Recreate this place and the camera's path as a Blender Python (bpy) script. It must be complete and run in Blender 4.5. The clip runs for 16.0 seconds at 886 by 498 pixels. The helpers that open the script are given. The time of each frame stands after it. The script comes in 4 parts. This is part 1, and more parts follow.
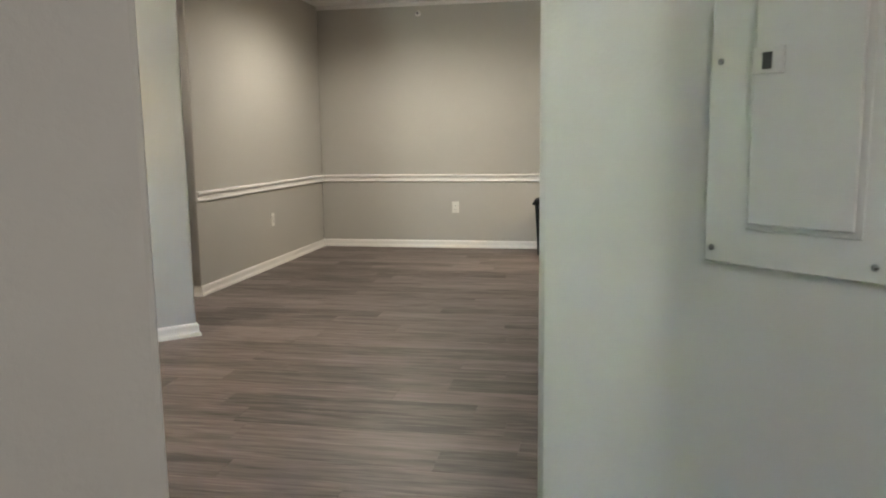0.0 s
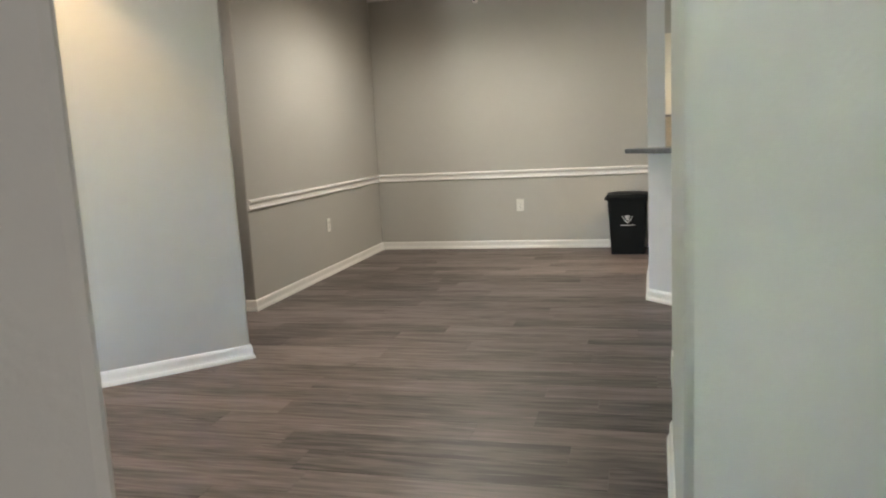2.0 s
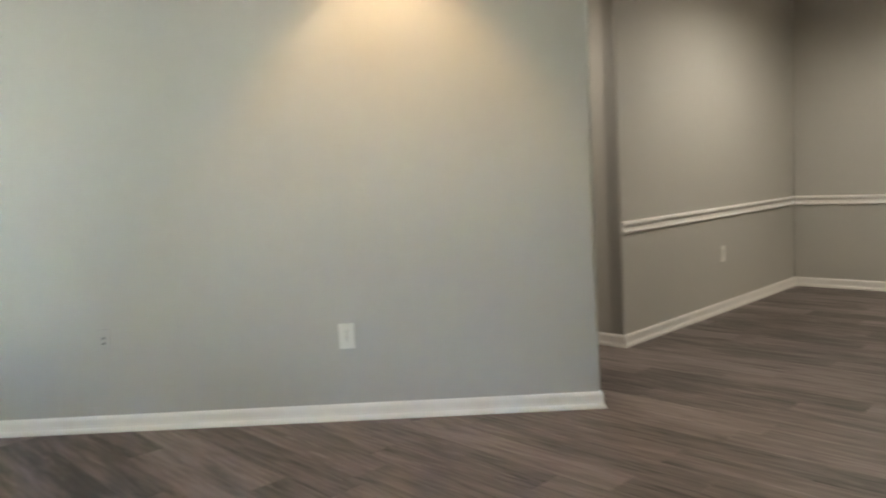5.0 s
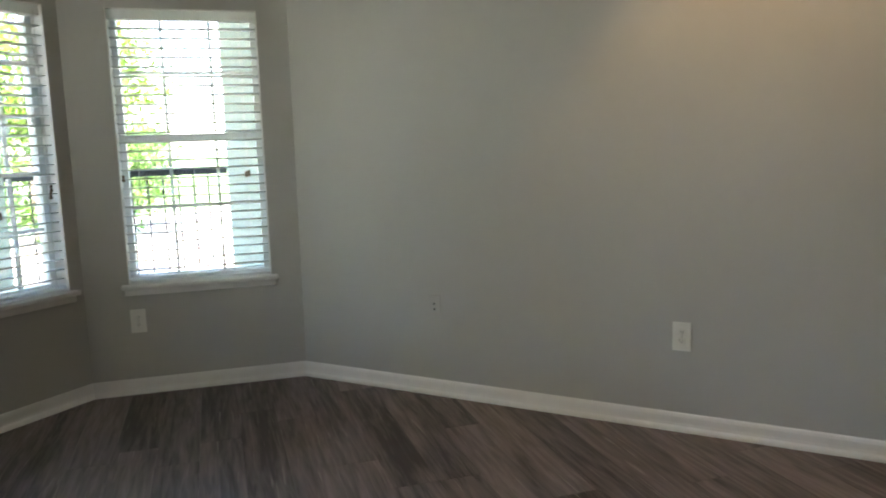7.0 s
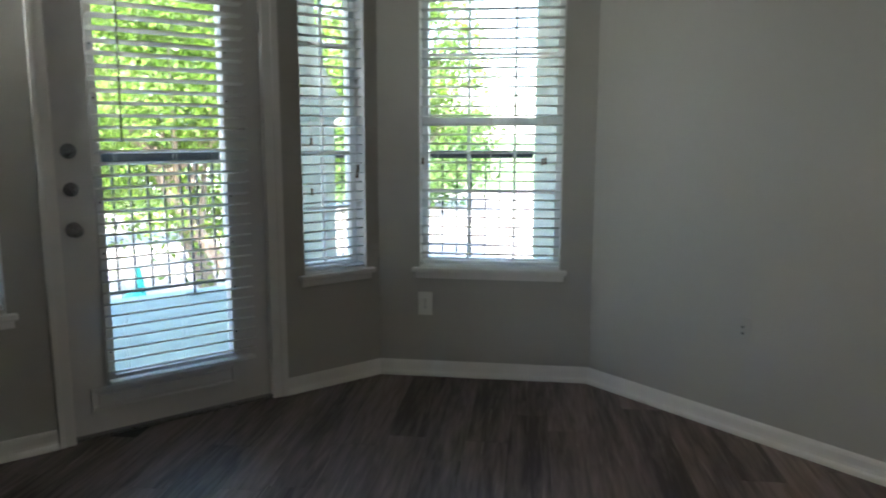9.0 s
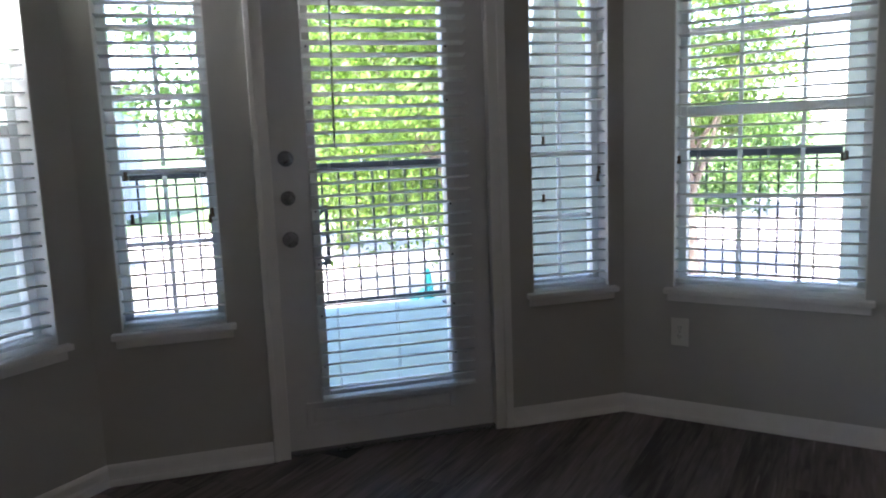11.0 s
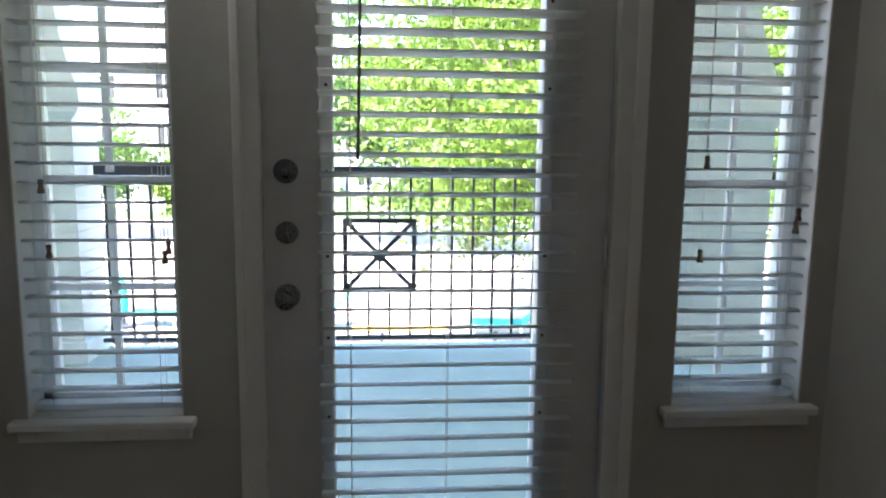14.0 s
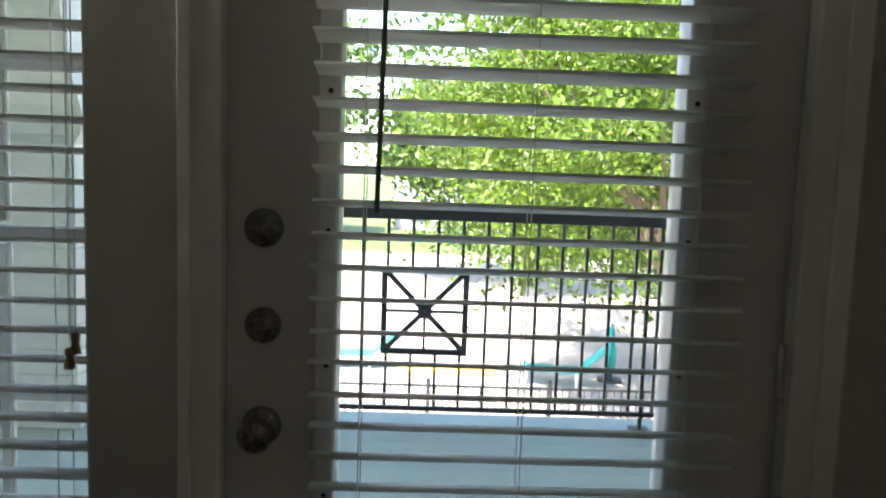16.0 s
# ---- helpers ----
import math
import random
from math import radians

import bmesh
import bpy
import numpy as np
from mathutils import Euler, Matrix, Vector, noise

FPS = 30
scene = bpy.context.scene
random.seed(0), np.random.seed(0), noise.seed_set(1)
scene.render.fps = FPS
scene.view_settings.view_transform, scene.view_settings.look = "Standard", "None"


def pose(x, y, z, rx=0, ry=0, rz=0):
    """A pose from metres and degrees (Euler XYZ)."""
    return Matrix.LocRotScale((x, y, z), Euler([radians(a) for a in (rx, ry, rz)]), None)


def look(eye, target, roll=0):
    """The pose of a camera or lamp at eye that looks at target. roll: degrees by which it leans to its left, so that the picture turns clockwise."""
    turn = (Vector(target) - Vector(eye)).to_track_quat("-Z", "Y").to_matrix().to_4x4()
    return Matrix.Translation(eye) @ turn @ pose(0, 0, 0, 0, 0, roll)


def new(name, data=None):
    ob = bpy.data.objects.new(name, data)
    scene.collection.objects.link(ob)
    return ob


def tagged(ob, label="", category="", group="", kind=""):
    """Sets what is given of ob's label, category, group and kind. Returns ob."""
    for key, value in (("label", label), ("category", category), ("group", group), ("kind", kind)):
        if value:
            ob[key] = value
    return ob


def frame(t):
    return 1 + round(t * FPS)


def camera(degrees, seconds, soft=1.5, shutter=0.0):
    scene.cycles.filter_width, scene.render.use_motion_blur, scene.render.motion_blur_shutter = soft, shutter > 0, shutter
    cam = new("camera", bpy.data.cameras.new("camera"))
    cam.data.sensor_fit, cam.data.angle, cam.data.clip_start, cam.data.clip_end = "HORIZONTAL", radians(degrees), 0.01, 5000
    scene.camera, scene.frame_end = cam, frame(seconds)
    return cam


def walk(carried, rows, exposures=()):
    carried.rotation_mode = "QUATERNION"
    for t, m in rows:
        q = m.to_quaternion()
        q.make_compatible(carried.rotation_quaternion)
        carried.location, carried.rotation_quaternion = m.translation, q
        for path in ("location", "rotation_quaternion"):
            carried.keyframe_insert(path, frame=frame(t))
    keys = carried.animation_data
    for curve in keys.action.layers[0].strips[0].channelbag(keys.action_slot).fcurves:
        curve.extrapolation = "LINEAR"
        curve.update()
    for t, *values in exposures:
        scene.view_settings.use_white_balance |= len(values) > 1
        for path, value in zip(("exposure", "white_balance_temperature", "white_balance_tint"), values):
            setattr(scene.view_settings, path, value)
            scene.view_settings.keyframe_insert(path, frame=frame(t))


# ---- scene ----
cam = camera(61.9, 16.0, soft=1.9, shutter=0.4)
PATH = [
    (0, (-0.415, -0.802, 1.236), (0.702, 0.832, 0.947), -0.7),
    (0.5, (-0.368, -0.651, 1.252), (0.716, 1.001, 0.938), -1.1),
    (1, (-0.313, -0.536, 1.274), (0.756, 1.124, 0.952), -1.7),
    (1.5, (-0.279, -0.426, 1.27), (0.775, 1.244, 0.956), -2.4),
    (2, (-0.224, -0.332, 1.263), (0.766, 1.38, 0.96), -2.9),
    (2.5, (-0.118, -0.197, 1.279), (0.822, 1.544, 0.984), -3.1),
    (3, (-0.04, -0.104, 1.264), (0.881, 1.648, 0.976), -3.0),
    (3.5, (0.031, -0.003, 1.26), (0.88, 1.786, 0.979), -3.2),
    (4, (0.09, 0.097, 1.269), (0.794, 1.949, 1.0), -3.7),
    (4.5, (0.125, 0.206, 1.244), (0.497, 2.156, 1.007), -3.5),
    (5, (0.217, 0.269, 1.23), (0.173, 2.259, 1.033), -3.2),
    (7.3, (0.164, 0.686, 1.339), (-0.826, 2.4, 1.05), -1.5),
    (7.5, (0.126, 0.707, 1.343), (-0.91, 2.393, 1.056), -1.4),
    (8, (0.117, 0.799, 1.335), (-1.098, 2.361, 1.046), -0.7),
    (8.5, (0.075, 0.892, 1.342), (-1.33, 2.284, 1.043), 0.1),
    (9, (0.028, 0.986, 1.338), (-1.524, 2.208, 1.027), 0.1),
    (9.5, (-0.071, 1.071, 1.346), (-1.757, 2.097, 1.022), -0.6),
    (9.7, (-0.097, 1.136, 1.336), (-1.832, 2.079, 1.018), -1.1),
    (11.8, (-0.554, 1.615, 1.304), (-2.497, 1.976, 1.0), -0.8),
    (12, (-0.642, 1.652, 1.32), (-2.59, 1.976, 1.008), -0.3),
    (12.5, (-0.817, 1.717, 1.316), (-2.773, 1.991, 1.001), 0.3),
    (13, (-1.022, 1.781, 1.335), (-2.982, 2.026, 1.022), 0.2),
    (13.5, (-1.193, 1.84, 1.327), (-3.158, 2.056, 1.022), 0.2),
    (14, (-1.414, 1.909, 1.345), (-3.384, 2.088, 1.053), 0.7),
    (14.5, (-1.584, 1.942, 1.355), (-3.561, 2.05, 1.069), 0.6),
    (15, (-1.773, 1.956, 1.357), (-3.751, 2.022, 1.068), 1.4),
    (15.5, (-1.967, 1.944, 1.369), (-3.947, 2.009, 1.095), 2.3),
    (16, (-2.167, 1.943, 1.358), (-4.156, 1.98, 1.153), 2.0),
]
walk(cam, [(t, look(eye, target, roll)) for t, eye, target, roll in PATH],
     [(0, 5.95, 6400, 11), (2.5, 6.0, 6250, 11), (3.5, 5.7, 6350, 10), (4.5, 5.7, 6450, 10), (5.2, 5.65, 6450, 10), (7.3, 4.5, 6650, 12), (9.5, 4.05, 6050, 15), (12, 3.8, 5900, 26), (13, 3.95, 5950, 24), (14, 3.75, 6200, 18), (16, 2.95, 6850, 16)])


# ---- world, sun, lamps ----
world = bpy.data.worlds.new("sky")
scene.world = world
world.use_nodes = True
wn = world.node_tree
sky = wn.nodes.new("ShaderNodeTexSky")
sky.sky_type, sky.sun_disc = "NISHITA", False
SUN_EL, SUN_AZ = radians(58), radians(135)
sky.sun_elevation, sky.sun_rotation = SUN_EL, SUN_AZ
wn.links.new(sky.outputs[0], wn.nodes["Background"].inputs[0])
wn.nodes["Background"].inputs[1].default_value = 0.15


def lamp(name, kind, energy, colour, m, size=0.1, cone=0):
    data = bpy.data.lights.new(name, kind)
    data.energy, data.color = energy, colour
    if kind == "SUN":
        data.angle = radians(0.5)
    elif kind == "SPOT":
        data.spot_size, data.spot_blend, data.shadow_soft_size = radians(cone), 0.42 if cone < 100 else 0.6, size
    else:
        data.shadow_soft_size = size
    ob = new(name, data)
    ob.matrix_world = m
    return ob


sun_dir = Vector((math.sin(SUN_AZ) * math.cos(SUN_EL), math.cos(SUN_AZ) * math.cos(SUN_EL), math.sin(SUN_EL)))
lamp("sun", "SUN", 4.2, (1.0, 0.95, 0.86), look(sun_dir * 60, (0, 0, 0)))
CEIL = 2.79
# added fill lamp in the south-west bay window's opening, standing in for sky light
win = bpy.data.lights.new("sky_fill", "AREA")
win.shape, win.size, win.size_y, win.energy, win.color = "RECTANGLE", 0.55, 0.36, 2.3, (0.97, 1.0, 0.88)
new("sky_fill_lamp", win).matrix_world = look((-3.17, 0.50, 1.87), (0.0, 3.67, 1.3))
WARM = (1.0, 0.80, 0.56)
# the last two, in hall and passage, are unseen and added to brighten walls
DOWNLIGHTS = [(-0.08, 3.55, 1.25, 88, (1.0, 0.66, 0.32)), (3.15, 5.1, 2.25, 165, (1.0, 0.92, 0.77)), (6.1, 3.1, 4.5, 140, WARM), (0.0, -1.9, 2.0, 150, (1.0, 0.96, 0.90)),
              (0.1, 5.2, 1.4, 150, (1.0, 0.90, 0.76))]
for lx, ly, watts, cone, tone in DOWNLIGHTS:
    lamp("downlight_lamp", "SPOT", watts, tone, pose(lx, ly, CEIL - 0.03), 0.05, cone)


# ---- materials ----
def material(name, colour, rough=0.6, metal=0.0, var=0.06, scale=3.0, bump=0.0, bump_scale=80.0, coat=0.0, stretch=None, island=False):
    m = bpy.data.materials.new(name)
    m.use_nodes = True
    nt = m.node_tree
    b = nt.nodes["Principled BSDF"]
    b.inputs["Roughness"].default_value, b.inputs["Metallic"].default_value = rough, metal
    b.inputs["Coat Weight"].default_value = coat
    tc = nt.nodes.new("ShaderNodeTexCoord")
    mp = nt.nodes.new("ShaderNodeMapping")
    nt.links.new(tc.outputs["Object"], mp.inputs["Vector"])
    if stretch:
        mp.inputs["Scale"].default_value = stretch
    n1 = nt.nodes.new("ShaderNodeTexNoise")
    n1.inputs["Scale"].default_value, n1.inputs["Detail"].default_value = scale, 5
    n2 = nt.nodes.new("ShaderNodeTexNoise")
    n2.inputs["Scale"].default_value, n2.inputs["Detail"].default_value = scale * 9, 4
    for n in (n1, n2):
        nt.links.new(mp.outputs[0], n.inputs["Vector"])
    add = nt.nodes.new("ShaderNodeMath")
    add.operation = "ADD"
    nt.links.new(n1.outputs[0], add.inputs[0])
    nt.links.new(n2.outputs[0], add.inputs[1])
    mr = nt.nodes.new("ShaderNodeMapRange")
    mr.inputs[1].default_value, mr.inputs[2].default_value = 0.6, 1.4
    mr.inputs[3].default_value, mr.inputs[4].default_value = 1 - var, 1 + var
    nt.links.new(add.outputs[0], mr.inputs[0])
    mix = nt.nodes.new("ShaderNodeVectorMath")
    mix.operation = "SCALE"
    mix.inputs[0].default_value = colour
    nt.links.new(mr.outputs[0], mix.inputs["Scale"])
    last = mix.outputs[0]
    if island:
        geo = nt.nodes.new("ShaderNodeNewGeometry")
        mi = nt.nodes.new("ShaderNodeMapRange")
        mi.inputs[3].default_value, mi.inputs[4].default_value = 0.45, 1.7
        nt.links.new(geo.outputs["Random Per Island"], mi.inputs[0])
        sc = nt.nodes.new("ShaderNodeVectorMath")
        sc.operation = "SCALE"
        nt.links.new(last, sc.inputs[0])
        nt.links.new(mi.outputs[0], sc.inputs["Scale"])
        last = sc.outputs[0]
    nt.links.new(last, b.inputs["Base Color"])
    rr = nt.nodes.new("ShaderNodeMapRange")
    rr.inputs[1].default_value, rr.inputs[2].default_value = 0.3, 0.7
    rr.inputs[3].default_value, rr.inputs[4].default_value = max(0.02, rough - 0.07), min(1, rough + 0.07)
    nt.links.new(n2.outputs[0], rr.inputs[0])
    nt.links.new(rr.outputs[0], b.inputs["Roughness"])
    if bump:
        n3 = nt.nodes.new("ShaderNodeTexNoise")
        n3.inputs["Scale"].default_value, n3.inputs["Detail"].default_value = bump_scale, 3
        nt.links.new(mp.outputs[0], n3.inputs["Vector"])
        bp = nt.nodes.new("ShaderNodeBump")
        bp.inputs["Strength"].default_value, bp.inputs["Distance"].default_value = bump, 0.004
        nt.links.new(n3.outputs[0], bp.inputs["Height"])
        nt.links.new(bp.outputs[0], b.inputs["Normal"])
    return m


def plank_material():
    m = bpy.data.materials.new("vinyl_plank")
    m.use_nodes = True
    nt = m.node_tree
    b = nt.nodes["Principled BSDF"]
    tc = nt.nodes.new("ShaderNodeTexCoord")
    info = nt.nodes.new("ShaderNodeObjectInfo")
    off = nt.nodes.new("ShaderNodeVectorMath")
    off.operation = "MULTIPLY_ADD"
    off.inputs[1].default_value = (37.0, 91.0, 13.0)
    nt.links.new(info.outputs["Random"], off.inputs[0])
    nt.links.new(tc.outputs["Object"], off.inputs[2])
    noises = []
    for sx, sy, s, d in ((1.6, 11, 1.0, 6), (4.0, 48, 1.0, 5), (5, 42, 1.0, 5)):
        mp = nt.nodes.new("ShaderNodeMapping")
        mp.inputs["Scale"].default_value = (sx, sy, 1)
        nt.links.new(off.outputs[0], mp.inputs["Vector"])
        n = nt.nodes.new("ShaderNodeTexNoise")
        n.inputs["Scale"].default_value, n.inputs["Detail"].default_value = s, d
        n.inputs["Distortion"].default_value = 0.6
        nt.links.new(mp.outputs[0], n.inputs["Vector"])
        noises.append(n)
    ramp = nt.nodes.new("ShaderNodeValToRGB")
    ramp.color_ramp.elements[0].position, ramp.color_ramp.elements[0].color = 0.38, (0.046, 0.037, 0.034, 1)
    ramp.color_ramp.elements[1].position, ramp.color_ramp.elements[1].color = 0.66, (0.232, 0.190, 0.182, 1)
    e = ramp.color_ramp.elements.new(0.5)
    e.color = (0.134, 0.108, 0.103, 1)
    a = nt.nodes.new("ShaderNodeMath")
    a.operation = "MULTIPLY_ADD"
    a.inputs[1].default_value = 0.45
    nt.links.new(noises[1].outputs[0], a.inputs[0])
    s0 = nt.nodes.new("ShaderNodeMath")
    s0.operation = "MULTIPLY"
    s0.inputs[1].default_value = 0.42
    nt.links.new(noises[0].outputs[0], s0.inputs[0])
    nt.links.new(s0.outputs[0], a.inputs[2])
    c = nt.nodes.new("ShaderNodeMath")
    c.operation = "MULTIPLY_ADD"
    c.inputs[1].default_value = 0.15
    nt.links.new(info.outputs["Random"], c.inputs[0])
    nt.links.new(a.outputs[0], c.inputs[2])
    nt.links.new(c.outputs[0], ramp.inputs[0])
    # sparse pale grain flecks
    fm = nt.nodes.new("ShaderNodeMapping")
    fm.inputs["Scale"].default_value = (3.2, 70, 1)
    nt.links.new(off.outputs[0], fm.inputs["Vector"])
    fn = nt.nodes.new("ShaderNodeTexNoise")
    fn.inputs["Scale"].default_value, fn.inputs["Detail"].default_value = 1.0, 2
    nt.links.new(fm.outputs[0], fn.inputs["Vector"])
    fr = nt.nodes.new("ShaderNodeMapRange")
    fr.inputs[1].default_value, fr.inputs[2].default_value = 0.64, 0.76
    fr.inputs[3].default_value, fr.inputs[4].default_value = 0.0, 0.55
    nt.links.new(fn.outputs[0], fr.inputs[0])
    fx = nt.nodes.new("ShaderNodeMix")
    fx.data_type = "RGBA"
    nt.links.new(fr.outputs[0], fx.inputs[0])
    nt.links.new(ramp.outputs[0], fx.inputs[6])
    fx.inputs[7].default_value = (0.36, 0.315, 0.295, 1)
    nt.links.new(fx.outputs[2], b.inputs["Base Color"])
    rr = nt.nodes.new("ShaderNodeMapRange")
    rr.inputs[3].default_value, rr.inputs[4].default_value = 0.36, 0.56
    nt.links.new(noises[2].outputs[0], rr.inputs[0])
    nt.links.new(rr.outputs[0], b.inputs["Roughness"])
    bp = nt.nodes.new("ShaderNodeBump")
    bp.inputs["Strength"].default_value, bp.inputs["Distance"].default_value = 0.25, 0.002
    nt.links.new(noises[1].outputs[0], bp.inputs["Height"])
    nt.links.new(bp.outputs[0], b.inputs["Normal"])
    return m


def glass_material(name, tint=(1, 1, 1)):
    m = bpy.data.materials.new(name)
    m.use_nodes = True
    nt = m.node_tree
    nt.nodes.remove(nt.nodes["Principled BSDF"])
    out = nt.nodes["Material Output"]
    tr = nt.nodes.new("ShaderNodeBsdfTransparent")
    tr.inputs[0].default_value = (*tint, 1)
    gl = nt.nodes.new("ShaderNodeBsdfGlossy")
    gl.inputs["Roughness"].default_value = 0.01
    fr = nt.nodes.new("ShaderNodeFresnel")
    fr.inputs[0].default_value = 1.45
    mx = nt.nodes.new("ShaderNodeMixShader")
    for i, src in enumerate((fr.outputs[0], tr.outputs[0], gl.outputs[0])):
        nt.links.new(src, mx.inputs[i])
    nt.links.new(mx.outputs[0], out.inputs[0])
    return m


def leaf_material(name, colour, rough=0.5, var=0.25, scale=0.6, island=True, through_light=0.35):
    """A thin sheet that lets part of the light through."""
    m = material(name, colour, rough, var=var, scale=scale, island=island)
    nt = m.node_tree
    b = nt.nodes["Principled BSDF"]
    t = nt.nodes.new("ShaderNodeBsdfTranslucent")
    src = b.inputs["Base Color"].links[0].from_socket
    nt.links.new(src, t.inputs[0])
    mx = nt.nodes.new("ShaderNodeMixShader")
    mx.inputs[0].default_value = through_light
    nt.links.new(b.outputs[0], mx.inputs[1])
    nt.links.new(t.outputs[0], mx.inputs[2])
    nt.links.new(mx.outputs[0], nt.nodes["Material Output"].inputs[0])
    return m


M_WALL = material("greige_paint", (0.49, 0.475, 0.44), 0.75, var=0.025, scale=1.2, bump=0.22, bump_scale=140)
M_HALL = material("hall_paint", (0.52, 0.51, 0.485), 0.6, var=0.03, scale=1.5, bump=0.22, bump_scale=75)
# paler than the greige walls; used on both kitchen walls
M_PALE = material("pale_kitchen_wall", (0.74, 0.74, 0.74), 0.6, var=0.03, scale=1.5, bump=0.2, bump_scale=110)
M_TRIM = material("white_trim", (0.83, 0.81, 0.78), 0.4, var=0.03, scale=2.5)
M_CEIL = material("ceiling_paint", (0.84, 0.83, 0.80), 0.9, var=0.02, bump=0.4, bump_scale=60)
M_DOOR = material("door_paint", (0.72, 0.71, 0.70), 0.42, var=0.04, scale=2, bump=0.05, bump_scale=200)
M_BLIND = leaf_material("blind_slat", (0.90, 0.91, 0.89), 0.45, 0.04, 4.0, False, 0.55)
M_CORD = material("blind_cord", (0.72, 0.70, 0.66), 0.8)
M_TASSEL = material("wood_tassel", (0.20, 0.13, 0.08), 0.5, var=0.15, scale=60)
M_WAND = material("clear_wand", (0.13, 0.13, 0.12), 0.2)
M_NICKEL = material("satin_nickel", (0.26, 0.26, 0.27), 0.28, 1.0, var=0.05, scale=20)
M_DARK = material("dark_slot", (0.02, 0.02, 0.02), 0.6)
M_PLATE = material("ivory_plate", (0.80, 0.79, 0.74), 0.35, var=0.02)
M_PAINTED = material("painted_plate", (0.48, 0.465, 0.435), 0.5, var=0.03)
M_PANEL = material("panel_steel_paint", (0.55, 0.545, 0.52), 0.42, var=0.03, scale=2, bump=0.08, bump_scale=160)
M_BIN = material("bin_plastic", (0.005, 0.007, 0.008), 0.6, var=0.15, scale=8, bump=0.1, bump_scale=300)
M_BIN.node_tree.nodes["Principled BSDF"].inputs["Specular IOR Level"].default_value = 0.2
M_LOGO = material("logo_print", (0.55, 0.56, 0.55), 0.5)
M_GRANITE = material("granite", (0.20, 0.21, 0.23), 0.2, var=0.5, scale=30)
M_CAB = material("cabinet_paint", (0.80, 0.74, 0.62), 0.4, var=0.03)
M_SPLASH = material("backsplash_tile", (0.62, 0.50, 0.36), 0.3, var=0.1, scale=8)
# translucency added to the vinyl so frames and muntins look brighter from indoors
M_VINYL = leaf_material("window_vinyl", (0.87, 0.88, 0.87), 0.4, 0.03, 3.0, False, 0.3)
M_GRID = leaf_material("window_grid_vinyl", (0.88, 0.89, 0.88), 0.4, 0.03, 3.0, False, 0.5)
M_GLASS = glass_material("pane_glass", (0.98, 0.99, 0.985))
M_SIDING = material("pale_siding", (0.55, 0.595, 0.57), 0.7, var=0.05, scale=2, bump=0.15, bump_scale=40)
M_DECK = material("deck_concrete", (0.26, 0.335, 0.295), 0.75, var=0.10, scale=2.0, bump=0.25, bump_scale=50)
M_IRON = material("painted_iron", (0.020, 0.024, 0.03), 0.45, var=0.15, scale=12)
M_CONC = material("pool_concrete", (0.36, 0.315, 0.28), 0.85, var=0.08, scale=0.6, bump=0.2)
M_GRASS = material("lawn", (0.07, 0.11, 0.03), 0.9, var=0.4, scale=0.5, bump=0.6, bump_scale=20)
M_YELLOW = material("yellow_kerb_paint", (0.65, 0.42, 0.10), 0.7, var=0.1)
M_TEAL = material("teal_fabric", (0.02, 0.30, 0.28), 0.8, var=0.1)
M_BARK = material("bark", (0.16, 0.12, 0.09), 0.9, var=0.35, scale=6, bump=0.8, bump_scale=25)
M_LEAF = leaf_material("leaves", (0.092, 0.158, 0.016), through_light=0.45)
M_LEAF2 = leaf_material("deep_leaves", (0.065, 0.125, 0.022), through_light=0.45)
M_ROOF = material("roof_shingle", (0.13, 0.12, 0.12), 0.9, var=0.3, scale=6)
M_STUCCO = material("grey_facade", (0.33, 0.34, 0.36), 0.85, var=0.08, scale=1)
M_PLANK = plank_material()
M_LENS = bpy.data.materials.new("lamp_lens")
M_LENS.use_nodes = True
M_LENS.node_tree.nodes["Principled BSDF"].inputs["Emission Color"].default_value = (1.0, 0.75, 0.45, 1)
M_LENS.node_tree.nodes["Principled BSDF"].inputs["Emission Strength"].default_value = 1.5


# ---- mesh helpers ----
def box(bm, x0, x1, y0, y1, z0, z1, m=None, bevel=0.0):
    mat = Matrix.Translation(((x0 + x1) / 2, (y0 + y1) / 2, (z0 + z1) / 2)) @ Matrix.Diagonal((abs(x1 - x0), abs(y1 - y0), abs(z1 - z0), 1))
    tmp = bmesh.new() if bevel else bm
    vs = bmesh.ops.create_cube(tmp, size=1, matrix=(m @ mat) if (m and not bevel) else mat)["verts"]
    if bevel:
        bmesh.ops.bevel(tmp, geom=tmp.edges[:], offset=bevel, segments=2, affect="EDGES", profile=0.5)
        if m:
            tmp.transform(m)
        me = bpy.data.meshes.new("tmp")
        tmp.to_mesh(me)
        tmp.free()
        bm.from_mesh(me)
        bpy.data.meshes.remove(me)
    return bm


def rod(bm, a, b, r0, r1=None, sides=10, caps=True):
    a, b = Vector(a), Vector(b)
    m = Matrix.Translation((a + b) / 2) @ (b - a).to_track_quat("Z", "Y").to_matrix().to_4x4()
    bmesh.ops.create_cone(bm, cap_ends=caps, segments=sides, radius1=r0, radius2=r0 if r1 is None else r1, depth=(b - a).length, matrix=m)
    return bm


def lathe(bm, profile, sides=20, m=None):
    rings = []
    for r, z in profile:
        rings.append([bm.verts.new((r * math.cos(2 * math.pi * i / sides), r * math.sin(2 * math.pi * i / sides), z)) for i in range(sides)])
    for p, q in zip(rings, rings[1:]):
        for i in range(sides):
            bm.faces.new((p[i], p[(i + 1) % sides], q[(i + 1) % sides], q[i]))
    bm.faces.new(rings[0][::-1])
    bm.faces.new(rings[-1])
    if m:
        bmesh.ops.transform(bm, matrix=m, verts=[v for ring in rings for v in ring])
    return bm


